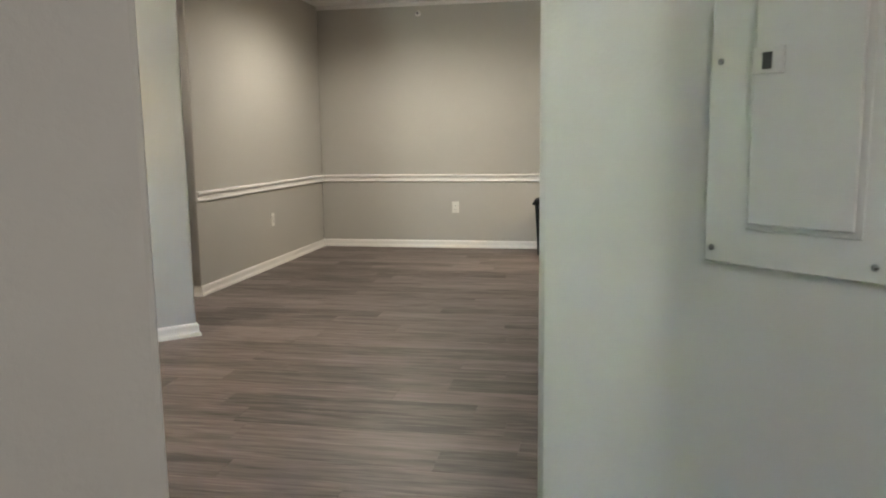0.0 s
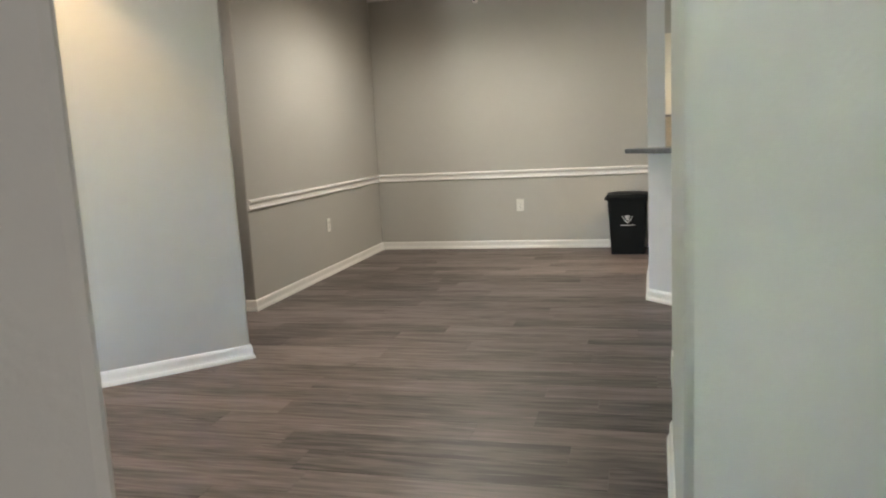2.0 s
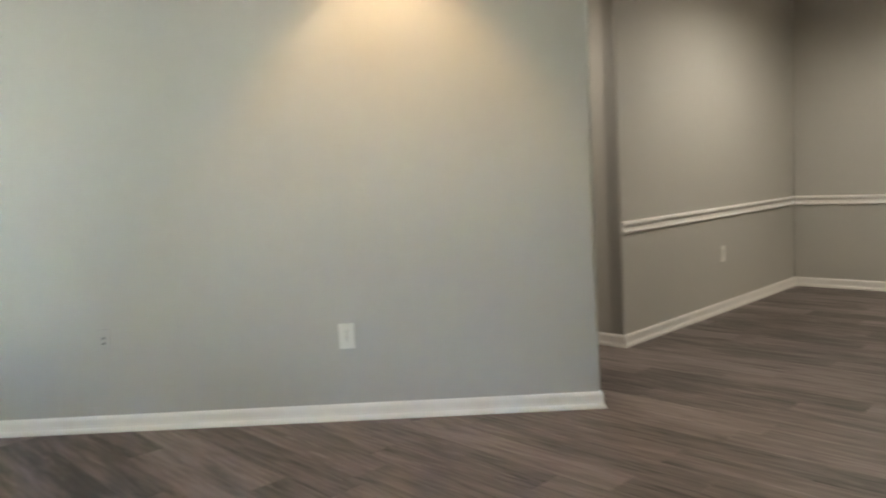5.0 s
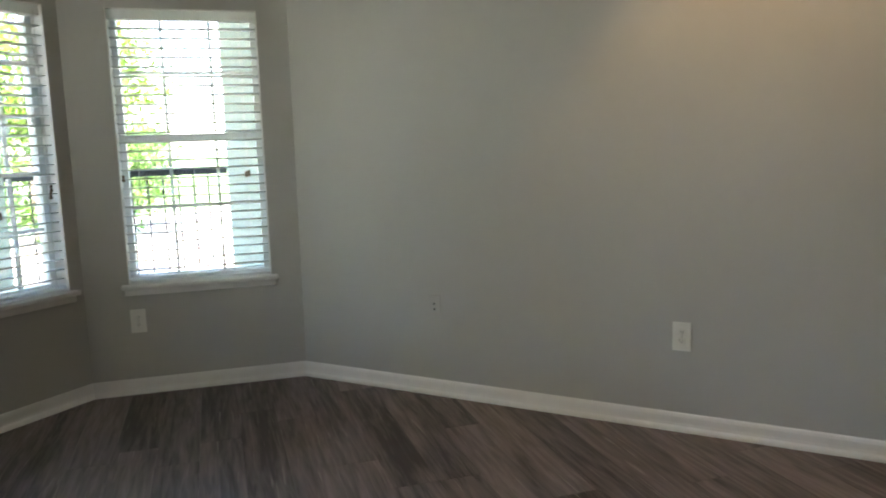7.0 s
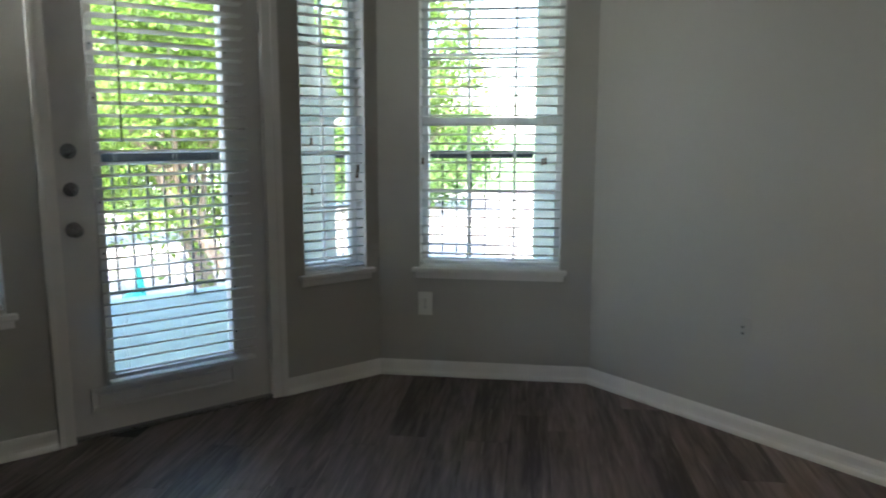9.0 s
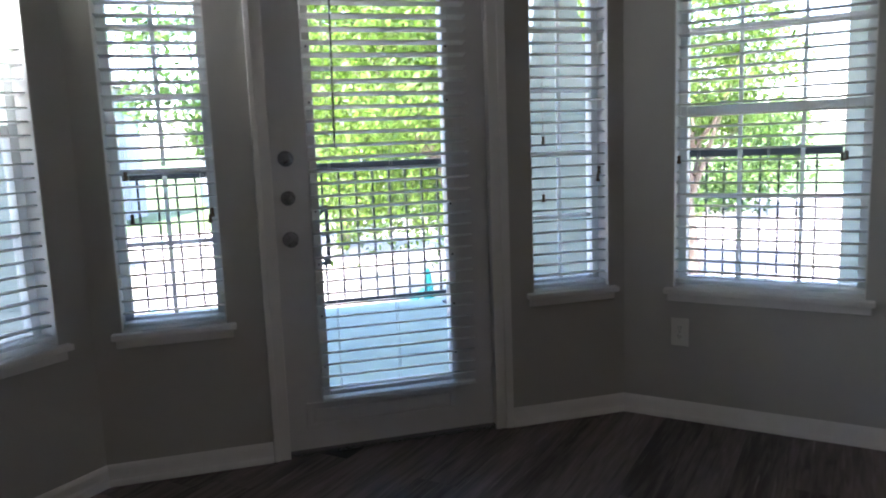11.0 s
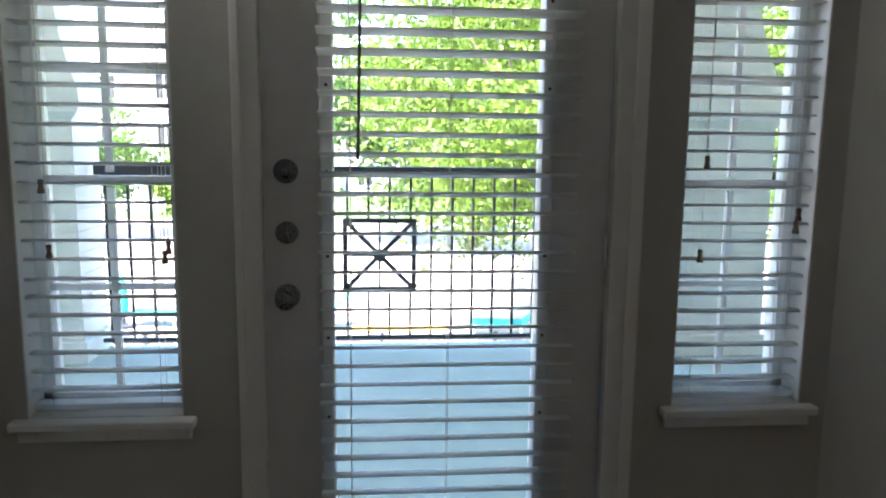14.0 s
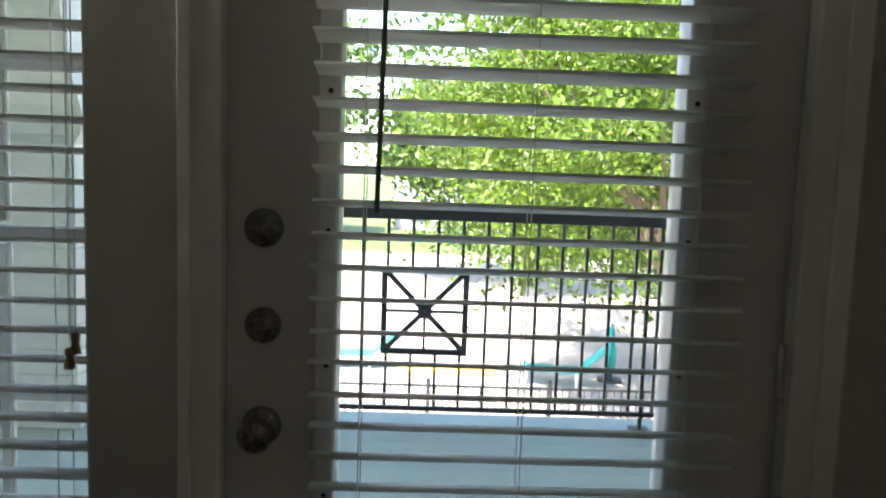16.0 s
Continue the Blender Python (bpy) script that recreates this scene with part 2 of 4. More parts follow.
def mesh_of(name, bm, mat, smooth=False):
    bmesh.ops.recalc_face_normals(bm, faces=bm.faces[:])
    me = bpy.data.meshes.new(name)
    bm.to_mesh(me)
    bm.free()
    me.materials.append(mat)
    if smooth:
        for p in me.polygons:
            p.use_smooth = True
    return me


def part(name, bm, mat, parent, label="", smooth=False):
    ob = new(name, mesh_of(name, bm, mat, smooth))
    ob.parent = parent
    return tagged(ob, label)


def solo(name, bm, mat, label="", category="", group="", kind="", smooth=False):
    return tagged(new(name, mesh_of(name, bm, mat, smooth)), label, category, group, kind)


def thing(name, m, label, category, group="", kind=""):
    ob = new(name)
    ob.matrix_world = m
    return tagged(ob, label, category, group, kind)


def along(p, q):
    """A frame at p whose x runs to q; y is to its left."""
    return pose(p[0], p[1], 0, 0, 0, math.degrees(math.atan2(q[1] - p[1], q[0] - p[0])))


def wall(name, p, q, thick, label, mat=None, holes=(), z0=0.0, z1=CEIL, bevel=0.0):
    """The room's face runs from p to q; the body lies to the left of that line."""
    length = math.hypot(q[0] - p[0], q[1] - p[1])
    xs = sorted({0.0, length, *(h[0] for h in holes), *(h[1] for h in holes)})
    bm = bmesh.new()
    for a, b in zip(xs, xs[1:]):
        cut = [h for h in holes if h[0] <= a + 1e-6 and h[1] >= b - 1e-6]
        z = z0
        for h in sorted(cut, key=lambda h: h[2]):
            if h[2] > z + 1e-6:
                box(bm, a, b, 0, thick, z, h[2])
            z = h[3]
        if z < z1:
            box(bm, a, b, 0, thick, z, z1, None, bevel if not holes else 0)
    ob = solo(name, bm, mat or M_WALL, label, "wall", kind="structure")
    ob.matrix_world = along(p, q)
    return ob


def sweep(name, pts, profile, mat, label, z=0.0, category="trim", both=False):
    """A moulding along a line on the floor, mitred; profile of (out, up), out to the right of the way."""
    bm = bmesh.new()
    P = [Vector((p[0], p[1])) for p in pts]
    rings = []
    for i, p in enumerate(P):
        d0 = (P[i] - P[i - 1]).normalized() if i else (P[1] - P[0]).normalized()
        d1 = (P[i + 1] - P[i]).normalized() if i < len(P) - 1 else d0
        n0, n1 = Vector((d0.y, -d0.x)), Vector((d1.y, -d1.x))
        n = (n0 + n1).normalized()
        n = n / max(0.3, n.dot(n0))
        rings.append([bm.verts.new((p.x + n.x * o, p.y + n.y * o, z + u)) for o, u in profile])
    k = len(profile)
    for r, s in zip(rings, rings[1:]):
        for i in range(k):
            bm.faces.new((r[i], r[(i + 1) % k], s[(i + 1) % k], s[i]))
    bm.faces.new(rings[0])
    bm.faces.new(rings[-1][::-1])
    return solo(name, bm, mat, label, category, kind="structure")


BASE = [(-0.004, 0), (0.022, 0), (0.022, 0.010), (0.019, 0.019), (0.013, 0.028), (0.011, 0.040), (0.011, 0.068), (0.008, 0.079), (0.003, 0.086), (-0.004, 0.086)]
RAIL = [(-0.004, 0), (0.013, 0.003), (0.018, 0.012), (0.012, 0.026), (0.010, 0.048), (0.022, 0.058), (0.028, 0.066), (0.026, 0.078), (0.010, 0.086), (-0.004, 0.088)]

# ---- plan ----
XC, YN = -3.34, 3.985                       # door wall, long wall
CA = (XC, 3.19)
CN = (-2.512, YN)
CE = (XC, 0.90)
YS0, YS1 = 0.21, 0.33                       # wall between hall and living room
CS = (-2.77, YS1)
W1E = (0.905, YN)
DC = (3.41, 7.33)                           # far corner of the dining area
NIB = (1.305, 5.225)
H = math.sqrt(0.5)
T = 0.15
SILL_Z = 0.615
WIN_TOP = 2.07

# floor slab under the planks, ceiling above
bm = bmesh.new()
slab = [(-3.49, 0.80), (-3.49, 3.30), (-2.6, 4.13), (-2.6, 9.5), (8.2, 9.5), (8.2, -3.6), (-2.9, -3.6), (-2.9, 0.25)]
lo = [bm.verts.new((x, y, -0.20)) for x, y in slab]
hi = [bm.verts.new((x, y, -0.012)) for x, y in slab]
bm.faces.new(lo)
bm.faces.new(hi)
for i in range(len(slab)):
    j = (i + 1) % len(slab)
    bm.faces.new((lo[i], lo[j], hi[j], hi[i]))
floor = solo("floor", bm, M_DARK, "dark grey-brown wood-look plank floor", "floor", kind="structure")
bm = bmesh.new()
lo = [bm.verts.new((x, y, CEIL)) for x, y in slab]
hi = [bm.verts.new((x, y, CEIL + 0.25)) for x, y in slab]
bm.faces.new(lo)
bm.faces.new(hi)
for i in range(len(slab)):
    j = (i + 1) % len(slab)
    bm.faces.new((lo[i], lo[j], hi[j], hi[i]))
solo("ceiling", bm, M_CEIL, "white painted ceiling over all rooms", "ceiling", kind="structure")

# bay walls
DOOR_Y0, DOOR_Y1 = 1.615, 2.535
wall("wall_bay_door", CE, CA, T, "greige painted bay wall with glazed balcony door", holes=[
    (1.003 - 0.90, 1.40 - 0.90, SILL_Z, WIN_TOP), (DOOR_Y0 - 0.90 - 0.01, DOOR_Y1 - 0.90 + 0.01, -0.001, 2.06), (2.733 - 0.90, 3.112 - 0.90, SILL_Z, WIN_TOP)])
LA = math.hypot(CN[0] - CA[0], CN[1] - CA[1])
wall("wall_bay_north", CA, (CN[0] + 0.13, CN[1] + 0.125), T, "greige painted angled bay wall with a window", holes=[(0.225, 0.985, SILL_Z, WIN_TOP)])
LE = math.hypot(CE[0] - CS[0], CE[1] - CS[1])
wall("wall_bay_south", (CS[0] + 0.08, CS[1] - 0.08), CE, T, "greige painted angled bay wall with a window", holes=[(0.03 + 0.113, LE - 0.14 + 0.113, SILL_Z, WIN_TOP)])
# wedges that close the outer corners of the bay
for cx, cy, a in ((CA[0], CA[1], 155), (CE[0], CE[1], 205)):
    bm = bmesh.new()
    rod(bm, (cx + 0.10 * math.cos(radians(a)), cy + 0.10 * math.sin(radians(a)), -0.1), (cx + 0.10 * math.cos(radians(a)), cy + 0.10 * math.sin(radians(a)), CEIL), 0.06, sides=12)
    solo("corner_post", bm, M_SIDING, "pale outer corner post of the bay", "wall", kind="structure")
# long wall
wall("wall_long", CN, W1E, 0.14, "long greige painted wall with two outlets", bevel=0.012)
# wall between hall and living room
bm = bmesh.new()
box(bm, CS[0], -0.185, YS0, YS1, 0, CEIL, None, 0.012)
solo("wall_hall_living", bm, M_HALL, "greige wall end beside the hall", "wall", kind="structure")
# dining walls
FR = (8.0, 2.74)
wall("wall_dining_left", NIB, DC, 0.12, "greige dining wall with white chair rail", bevel=0.01)
wall("wall_dining_back", DC, FR, 0.12, "greige dining back wall with white chair rail")
NB = (NIB[0] - 1.9 * H, NIB[1] + 1.9 * H)
wall("wall_passage", NB, (NIB[0] - 0.006, NIB[1] + 0.006), 0.12, "greige passage wall beside the dining area", bevel=0.01)
# kitchen side: pier, half wall, full wall, hall walls
KA, KB = (3.71, 3.497), (4.45, 4.208)
wall("wall_kitchen", KB, KA, 0.12, "pale wall between dining area and kitchen", M_PALE)
wall("half_wall_kitchen", (KA[0], KA[1] - 0.005), (KA[0], 1.55), 0.12, "pale half wall under the breakfast bar", M_PALE, z1=1.068)
PW = 0.90
HC = (PW, 0.668)
RC = 0.06                                   # radius of the rounded corner
HT = RC * math.tan(radians(22.5))
HB = (1.955, 1.668)
wall("wall_hall_right", HB, (HC[0] + HT * H, HC[1] + HT * H), 0.12, "greige hall wall running to the dining area", M_HALL)
wall("wall_panel", (PW, HC[1] - HT), (PW, -3.4), 0.12, "textured hall wall with electrical panel", M_HALL)
bm = bmesh.new()
rod(bm, (PW + RC, HC[1] - HT, 0), (PW + RC, HC[1] - HT, CEIL), RC, sides=48)
solo("corner_bead", bm, M_HALL, "rounded painted drywall corner of the hall", "wall", kind="structure", smooth=True)
# plain walls that close the place
for nm, p, q in (("wall_close_south", (PW + 0.12, -3.4), (-2.85, -3.4)), ("wall_close_west", (-2.7, -3.4), (-2.7, YS0)), ("wall_close_north", (-2.45, 9.2), (8, 9.2)),
                 ("wall_close_east", (7.9, 9.2), (7.9, -3.5)), ("wall_close_kitchen", (7.9, -0.6), (PW + 0.12, -0.6)), ("wall_close_passage", (-2.45, 4.13), (-2.45, 9.2))):
    wall(nm, p, q, 0.12, "plain greige wall", M_WALL)

# baseboards and rails
sweep("baseboard", [(XC, DOOR_Y1 + 0.085), CA, CN, (W1E[0] + 0.0, YN), (W1E[0], YN + 0.14)], BASE, M_TRIM, "white moulded baseboard along the bay and long wall")
sweep("baseboard", [(-0.185, YS1), CS, CE, (XC, DOOR_Y0 - 0.07)], BASE, M_TRIM, "white moulded baseboard under the bay windows")
sweep("baseboard", [NB, NIB, DC, FR], BASE, M_TRIM, "white moulded baseboard round the dining area")
sweep("baseboard", [KB, KA, (KA[0], 1.55)], BASE, M_TRIM, "white moulded baseboard of the kitchen half wall")
sweep("baseboard", [HB, (HC[0] + HT * H, HC[1] + HT * H), (PW, HC[1] - HT), (PW, -3.3)], BASE, M_TRIM, "white moulded baseboard of the hall wall")
sweep("chair_rail", [NIB, DC, FR], RAIL, M_TRIM, "white double-bead chair rail round the dining area", z=0.770)
sweep("crown_trim", [DC, FR], [(0, 0), (0.01, 0.0), (0.035, 0.02), (0.035, 0.04), (0, 0.04)], M_CEIL, "thin white trim under the dining ceiling", z=CEIL - 0.04)


# ---- openings ----
def slat_mesh(width, depth, thick=0.005, crown=0.003):
    bm = bmesh.new()
    sec = [(-depth / 2, 0), (-depth / 4, crown * 0.8), (0, crown), (depth / 4, crown * 0.8), (depth / 2, 0)]
    top = [[bm.verts.new((x, y, z + thick / 2)) for y, z in sec] for x in (-width / 2, width / 2)]
    bot = [[bm.verts.new((x, y, z - thick / 2)) for y, z in sec] for x in (-width / 2, width / 2)]
    for i in range(4):
        bm.faces.new((top[0][i], top[1][i], top[1][i + 1], top[0][i + 1]))
        bm.faces.new((bot[0][i], bot[0][i + 1], bot[1][i + 1], bot[1][i]))
    for s in (0, 1):
        for i in range(4):
            bm.faces.new((top[s][i], top[s][i + 1], bot[s][i + 1], bot[s][i]))
    for i in (0, 4):
        bm.faces.new((top[0][i], bot[0][i], bot[1][i], top[1][i]))
    return mesh_of("slat", bm, M_BLIND, True)


def tassel(parent, x, y, z, top):
    bm = bmesh.new()
    rod(bm, (x, y, z + 0.03), (x, y, top), 0.0011, sides=6)
    cord = part("cord", bm, M_CORD, parent)
    bm = bmesh.new()
    lathe(bm, [(0.004, 0.0), (0.009, 0.001), (0.0085, 0.008), (0.0055, 0.018), (0.0068, 0.026), (0.0075, 0.033), (0.003, 0.036)], 12, Matrix.Translation((x, y, z)))
    part("tassel", bm, M_TASSEL, cord, "small brown wooden tassel", True)


def blind(name, m, width, z0, z1, depth, tilt, label, cords=(), wand=None, pitch=0.0495, bow=0):
    """x runs across, y out of the room (negative: into it)."""
    ob = thing(name, m, label, "blind", "window blinds")
    bm = bmesh.new()
    box(bm, -width / 2, width / 2, -0.028, 0.028, z1 - 0.05, z1, None, 0.003)
    part("head_rail", bm, M_BLIND, ob)
    bm = bmesh.new()
    box(bm, -width / 2, width / 2, -depth / 2, depth / 2, z0, z0 + 0.017, None, 0.004)
    part("bottom_rail", bm, M_BLIND, ob)
    me = slat_mesh(width, depth)
    n = int((z1 - 0.07 - z0 - 0.03) / pitch)
    for i in range(n + 1):
        s = new("slat", me)
        s.parent = ob
        s.matrix_basis = pose(random.uniform(-0.002, 0.002), 0, z0 + 0.052 + i * pitch + random.uniform(-0.0012, 0.0012), -tilt + random.uniform(-1.3, 1.3), random.uniform(-0.18, 0.18), 0)
    for fx in ((-0.36, 0.36) if width < 0.6 else (-0.38, 0, 0.38)):
        for dy in (-depth / 2 - 0.001, depth / 2 + 0.001):
            bm = bmesh.new()
            rod(bm, (fx * width, dy, z0 + 0.01), (fx * width, dy, z1 - 0.04), 0.0009, sides=5)
            part("ladder_cord", bm, M_CORD, ob)
    for cx, cz in cords:
        tassel(ob, cx, -depth / 2 - 0.012, cz, z1 - 0.03)
    if wand:
        bm = bmesh.new()
        rod(bm, (wand[0], -depth / 2 - 0.02, wand[1]), (wand[0] + wand[2], -depth / 2 - 0.012, z1 - 0.05), 0.0045, sides=6)
        part("tilt_wand", bm, M_WAND, ob, "dark hexagonal tilt wand")
    return ob


def window(name, m, width, label, verticals, horizontals, meeting):
    """m stands at the middle of the opening on the room's face; x across, y outwards."""
    ob = thing(name, m, label, "window", kind="structure")
    w = width / 2
    rail = 0.02 if width > 0.5 else 0.011
    bm = bmesh.new()
    for a, b, c, d in ((-w, -w + 0.035, SILL_Z, WIN_TOP), (w - 0.035, w, SILL_Z, WIN_TOP), (-w, w, SILL_Z, SILL_Z + 0.035), (-w, w, WIN_TOP - 0.04, WIN_TOP)):
        box(bm, a, b, 0.095, 0.155, c, d)
    part("window_frame", bm, M_VINYL, ob)
    bm = bmesh.new()
    box(bm, -w + 0.035, w - 0.035, 0.10, 0.14, meeting - rail, meeting + rail, None, 0.003)
    part("meeting_rail", bm, M_VINYL, ob)
    for v in verticals:
        bm = bmesh.new()
        box(bm, v - 0.008, v + 0.008, 0.112, 0.132, SILL_Z + 0.035, meeting - 0.02)
        box(bm, v - 0.008, v + 0.008, 0.112, 0.132, meeting + 0.02, WIN_TOP - 0.04)
        part("muntin", bm, M_GRID, ob)
    for z in horizontals:
        bm = bmesh.new()
        box(bm, -w + 0.035, w - 0.035, 0.110, 0.134, z - 0.008, z + 0.008)
        part("muntin", bm, M_GRID, ob)
    for z0, z1 in ((SILL_Z + 0.03, meeting), (meeting, WIN_TOP - 0.04)):
        bm = bmesh.new()
        box(bm, -w + 0.03, w - 0.03, 0.121, 0.125, z0, z1)
        pane = part("pane", bm, M_GLASS, ob)
        pane.visible_shadow = False
    # white sheets added over the wall-coloured reveals to make them paler
    for x0, x1, z0, z1 in ((-w, -w + 0.004, SILL_Z + 0.003, WIN_TOP - 0.004), (w - 0.004, w, SILL_Z + 0.003, WIN_TOP - 0.004), (-w, w, WIN_TOP - 0.004, WIN_TOP)):
        bm = bmesh.new()
        box(bm, x0, x1, 0.002, 0.094, z0, z1)
        part("added_reveal_sheet", bm, M_TRIM, ob)
    bm = bmesh.new()
    box(bm, -w - 0.035, w + 0.035, -0.042, 0.0, SILL_Z - 0.026, SILL_Z, None, 0.006)
    box(bm, -w + 0.002, w - 0.002, -0.002, 0.10, SILL_Z - 0.022, SILL_Z + 0.002)
    part("window_sill", bm, M_TRIM, ob)
    bm = bmesh.new()
    box(bm, -w - 0.022, w + 0.022, -0.016, 0.0, SILL_Z - 0.062, SILL_Z - 0.026, None, 0.004)
    part("sill_apron", bm, M_TRIM, ob)
    return ob


def mid(p, q, s):
    m = along(p, q)
    return m @ Matrix.Translation((s, 0, 0))


W_B, W_A = 3.112 - 2.733, 0.76
mB = mid(CE, CA, (3.112 + 2.733) / 2 - 0.90)
mD = mid(CE, CA, (1.40 + 1.003) / 2 - 0.90)
mA = mid(CA, CN, 0.605)
W_E = LE - 0.17
mE = mid(CS, CE, 0.03 + W_E / 2)
window("window_1", mD, 0.397, "narrow white sash window beside the balcony door", (0.0,), (0.94, 1.515, 1.79), 1.23)
window("window_2", mB, W_B, "narrow white sash window beside the balcony door", (0.0,), (0.94, 1.515, 1.79), 1.23)
window("window_3", mA, W_A, "white sash window with muntins in the angled wall", (-0.125, 0.125), (1.02, 1.75), 1.40)
window("window_4", mE, W_E, "white sash window with muntins in the angled wall", (-0.125, 0.125), (1.02, 1.75), 1.40)
IN = Matrix.Translation((0, 0.045, 0))
blind("window_blind", mD @ IN, 0.384, SILL_Z + 0.012, WIN_TOP - 0.005, 0.050, 6, "white slatted blind with tilted slats over narrow window", ((-0.13, 1.20), (-0.12, 1.035), (0.165, 1.02), (0.175, 1.045)))
blind("window_blind", mB @ IN, W_B - 0.013, SILL_Z + 0.012, WIN_TOP - 0.005, 0.050, 4, "white slatted blind with wooden cord tassels", ((-0.125, 1.275), (-0.128, 1.02), (0.145, 1.135), (0.14, 1.10)))
blind("window_blind", mA @ IN, W_A - 0.012, SILL_Z + 0.018, WIN_TOP - 0.005, 0.050, 3, "white slatted blind over the wide angled-wall window", ((0.29, 1.175), (0.275, 1.17), (-0.36, 1.17)))
blind("window_blind", mE @ IN, W_E - 0.012, SILL_Z + 0.018, WIN_TOP - 0.005, 0.050, 3, "white slatted blind over the wide angled-wall window")

# balcony door: x of the thing runs along +y of the world
door_c = (DOOR_Y0 + DOOR_Y1) / 2
mdoor = mid(CE, CA, door_c - 0.90)
DW = (DOOR_Y1 - DOOR_Y0) / 2
door = thing("door_1", mdoor, "white glazed balcony door, closed, with slatted blind", "door", kind="structure")
GX0, GX1, GZ0, GZ1 = 1.785 - door_c, 2.355 - door_c, 0.262, 1.93
bm = bmesh.new()
for a, b, c, d in ((-DW, GX0, 0.02, 2.05), (GX1, DW, 0.02, 2.05), (GX0, GX1, 0.02, GZ0), (GX0, GX1, GZ1, 2.05)):
    box(bm, a, b, 0.025, 0.07, c, d)
part("door_slab", bm, M_DOOR, door)
bm = bmesh.new()
for a, b, c, d in ((GX0 - 0.022, GX0 + 0.012, GZ0 - 0.03, GZ1 + 0.03), (GX1 - 0.012, GX1 + 0.022, GZ0 - 0.03, GZ1 + 0.03), (GX0 + 0.012, GX1 - 0.012, GZ0 - 0.03, GZ0 + 0.012), (GX0 + 0.012, GX1 - 0.012, GZ1 - 0.012, GZ1 + 0.03)):
    box(bm, a, b, 0.006, 0.074, c, d, None, 0.005)
glazing = part("glazing_frame", bm, M_DOOR, door)
for sx in (GX0 - 0.004, GX1 + 0.004):
    for sz in (0.38, 0.60, 0.82, 1.04, 1.26, 1.48, 1.70):
        bm = bmesh.new()
        lathe(bm, [(0.0045, 0), (0.0045, 0.001), (0.003, 0.0016)], 8, pose(sx, 0.0055, sz, 90))
        part("screw", bm, M_DARK, glazing)
bm = bmesh.new()
box(bm, GX0, GX1, 0.045, 0.050, GZ0, GZ1)
part("pane", bm, M_GLASS, door).visible_shadow = False
bm = bmesh.new()
PX0, PX1 = 1.692 - door_c, 2.354 - door_c
for k, (e, y0, y1) in enumerate(((0.0, 0.012, 0.026), (0.018, 0.004, 0.012))):
    for a, b, c, d in ((PX0 + e, PX1 - e, 0.112 + e, 0.132 + e), (PX0 + e, PX1 - e, 0.205 - e, 0.225 - e), (PX0 + e, PX0 + e + 0.02, 0.132 + e, 0.205 - e), (PX1 - e - 0.02, PX1 - e, 0.132 + e, 0.205 - e)):
        if k == 0:
            box(bm, a, b, y0, y1, c, d, None, 0.003)
box(bm, PX0 + 0.03, PX1 - 0.03, 0.014, 0.026, 0.142, 0.195, None, 0.006)
part("raised_panel", bm, M_DOOR, door)
for z, r in ((1.26, 0.032), (1.10, 0.030)):
    bm = bmesh.new()
    lathe(bm, [(r, 0), (r, 0.006), (r * 0.9, 0.012), (r * 0.55, 0.014), (r * 0.5, 0.018)], 28, pose(1.675 - door_c, 0.025, z, 90))
    bolt = part("deadbolt", bm, M_NICKEL, door, "satin nickel deadbolt rose", True)
    bm = bmesh.new()
    box(bm, -0.017, 0.017, -0.022, 0.0, -0.005, 0.005, Matrix.Translation((1.675 - door_c, 0.008, z)) @ pose(0, 0, 0, 0, 15 if z > 1.2 else 80, 0), 0.002)
    part("thumb_turn", bm, M_NICKEL, bolt)
bm = bmesh.new()
lathe(bm, [(0.033, 0), (0.033, 0.004), (0.028, 0.009), (0.013, 0.012), (0.011, 0.030), (0.018, 0.036), (0.026, 0.046), (0.028, 0.055), (0.024, 0.064), (0.010, 0.068)], 28, pose(1.674 - door_c, 0.025, 0.93, 90))
part("door_knob", bm, M_NICKEL, door, "round satin nickel knob", True)
bm = bmesh.new()
box(bm, -DW - 0.006, DW + 0.006, 0.0, 0.148, 0.001, 0.018, None, 0.004)
part("threshold", bm, M_NICKEL, door)
# casing and jamb
bm = bmesh.new()
for s in (-1, 1):
    box(bm, s * (DW + 0.0), s * (DW + 0.085 if s > 0 else DW + 0.068), -0.015, 0.0, 0.0, 2.06, None, 0.004)
    box(bm, s * (DW + 0.045), s * (DW + 0.082 if s > 0 else DW + 0.066), -0.022, -0.014, 0.0, 2.06, None, 0.003)
box(bm, -DW - 0.068, DW + 0.085, -0.016, 0.0, 2.06, 2.14, None, 0.004)
solo("door_casing", bm, M_TRIM, "white moulded casing round the balcony door", "trim", kind="structure").matrix_world = mdoor
bm = bmesh.new()
for s in (-1, 1):
    box(bm, s * (DW + 0.002), s * (DW + 0.01), 0.0, 0.148, 0.0, 2.06)
    box(bm, s * (DW - 0.012), s * (DW + 0.002), 0.072, 0.10, 0.018, 2.05)
solo("door_jamb", bm, M_TRIM, "white jamb of the balcony door", "trim", kind="structure").matrix_world = mdoor
for z in (0.25, 1.05, 1.85):
    bm = bmesh.new()
    rod(bm, (DW - 0.002, 0.016, z - 0.045), (DW - 0.002, 0.016, z + 0.045), 0.006, sides=12)
    part("hinge", bm, M_DOOR, door)
blind("door_blind", mdoor @ Matrix.Translation(((GX0 + GX1) / 2 + 0.026, -0.032, 0)), 0.668, 0.245, 2.0, 0.048, 12, "white slatted blind hung on the balcony door",
      wand=(-0.233, 1.295, 0.012), pitch=0.0505)


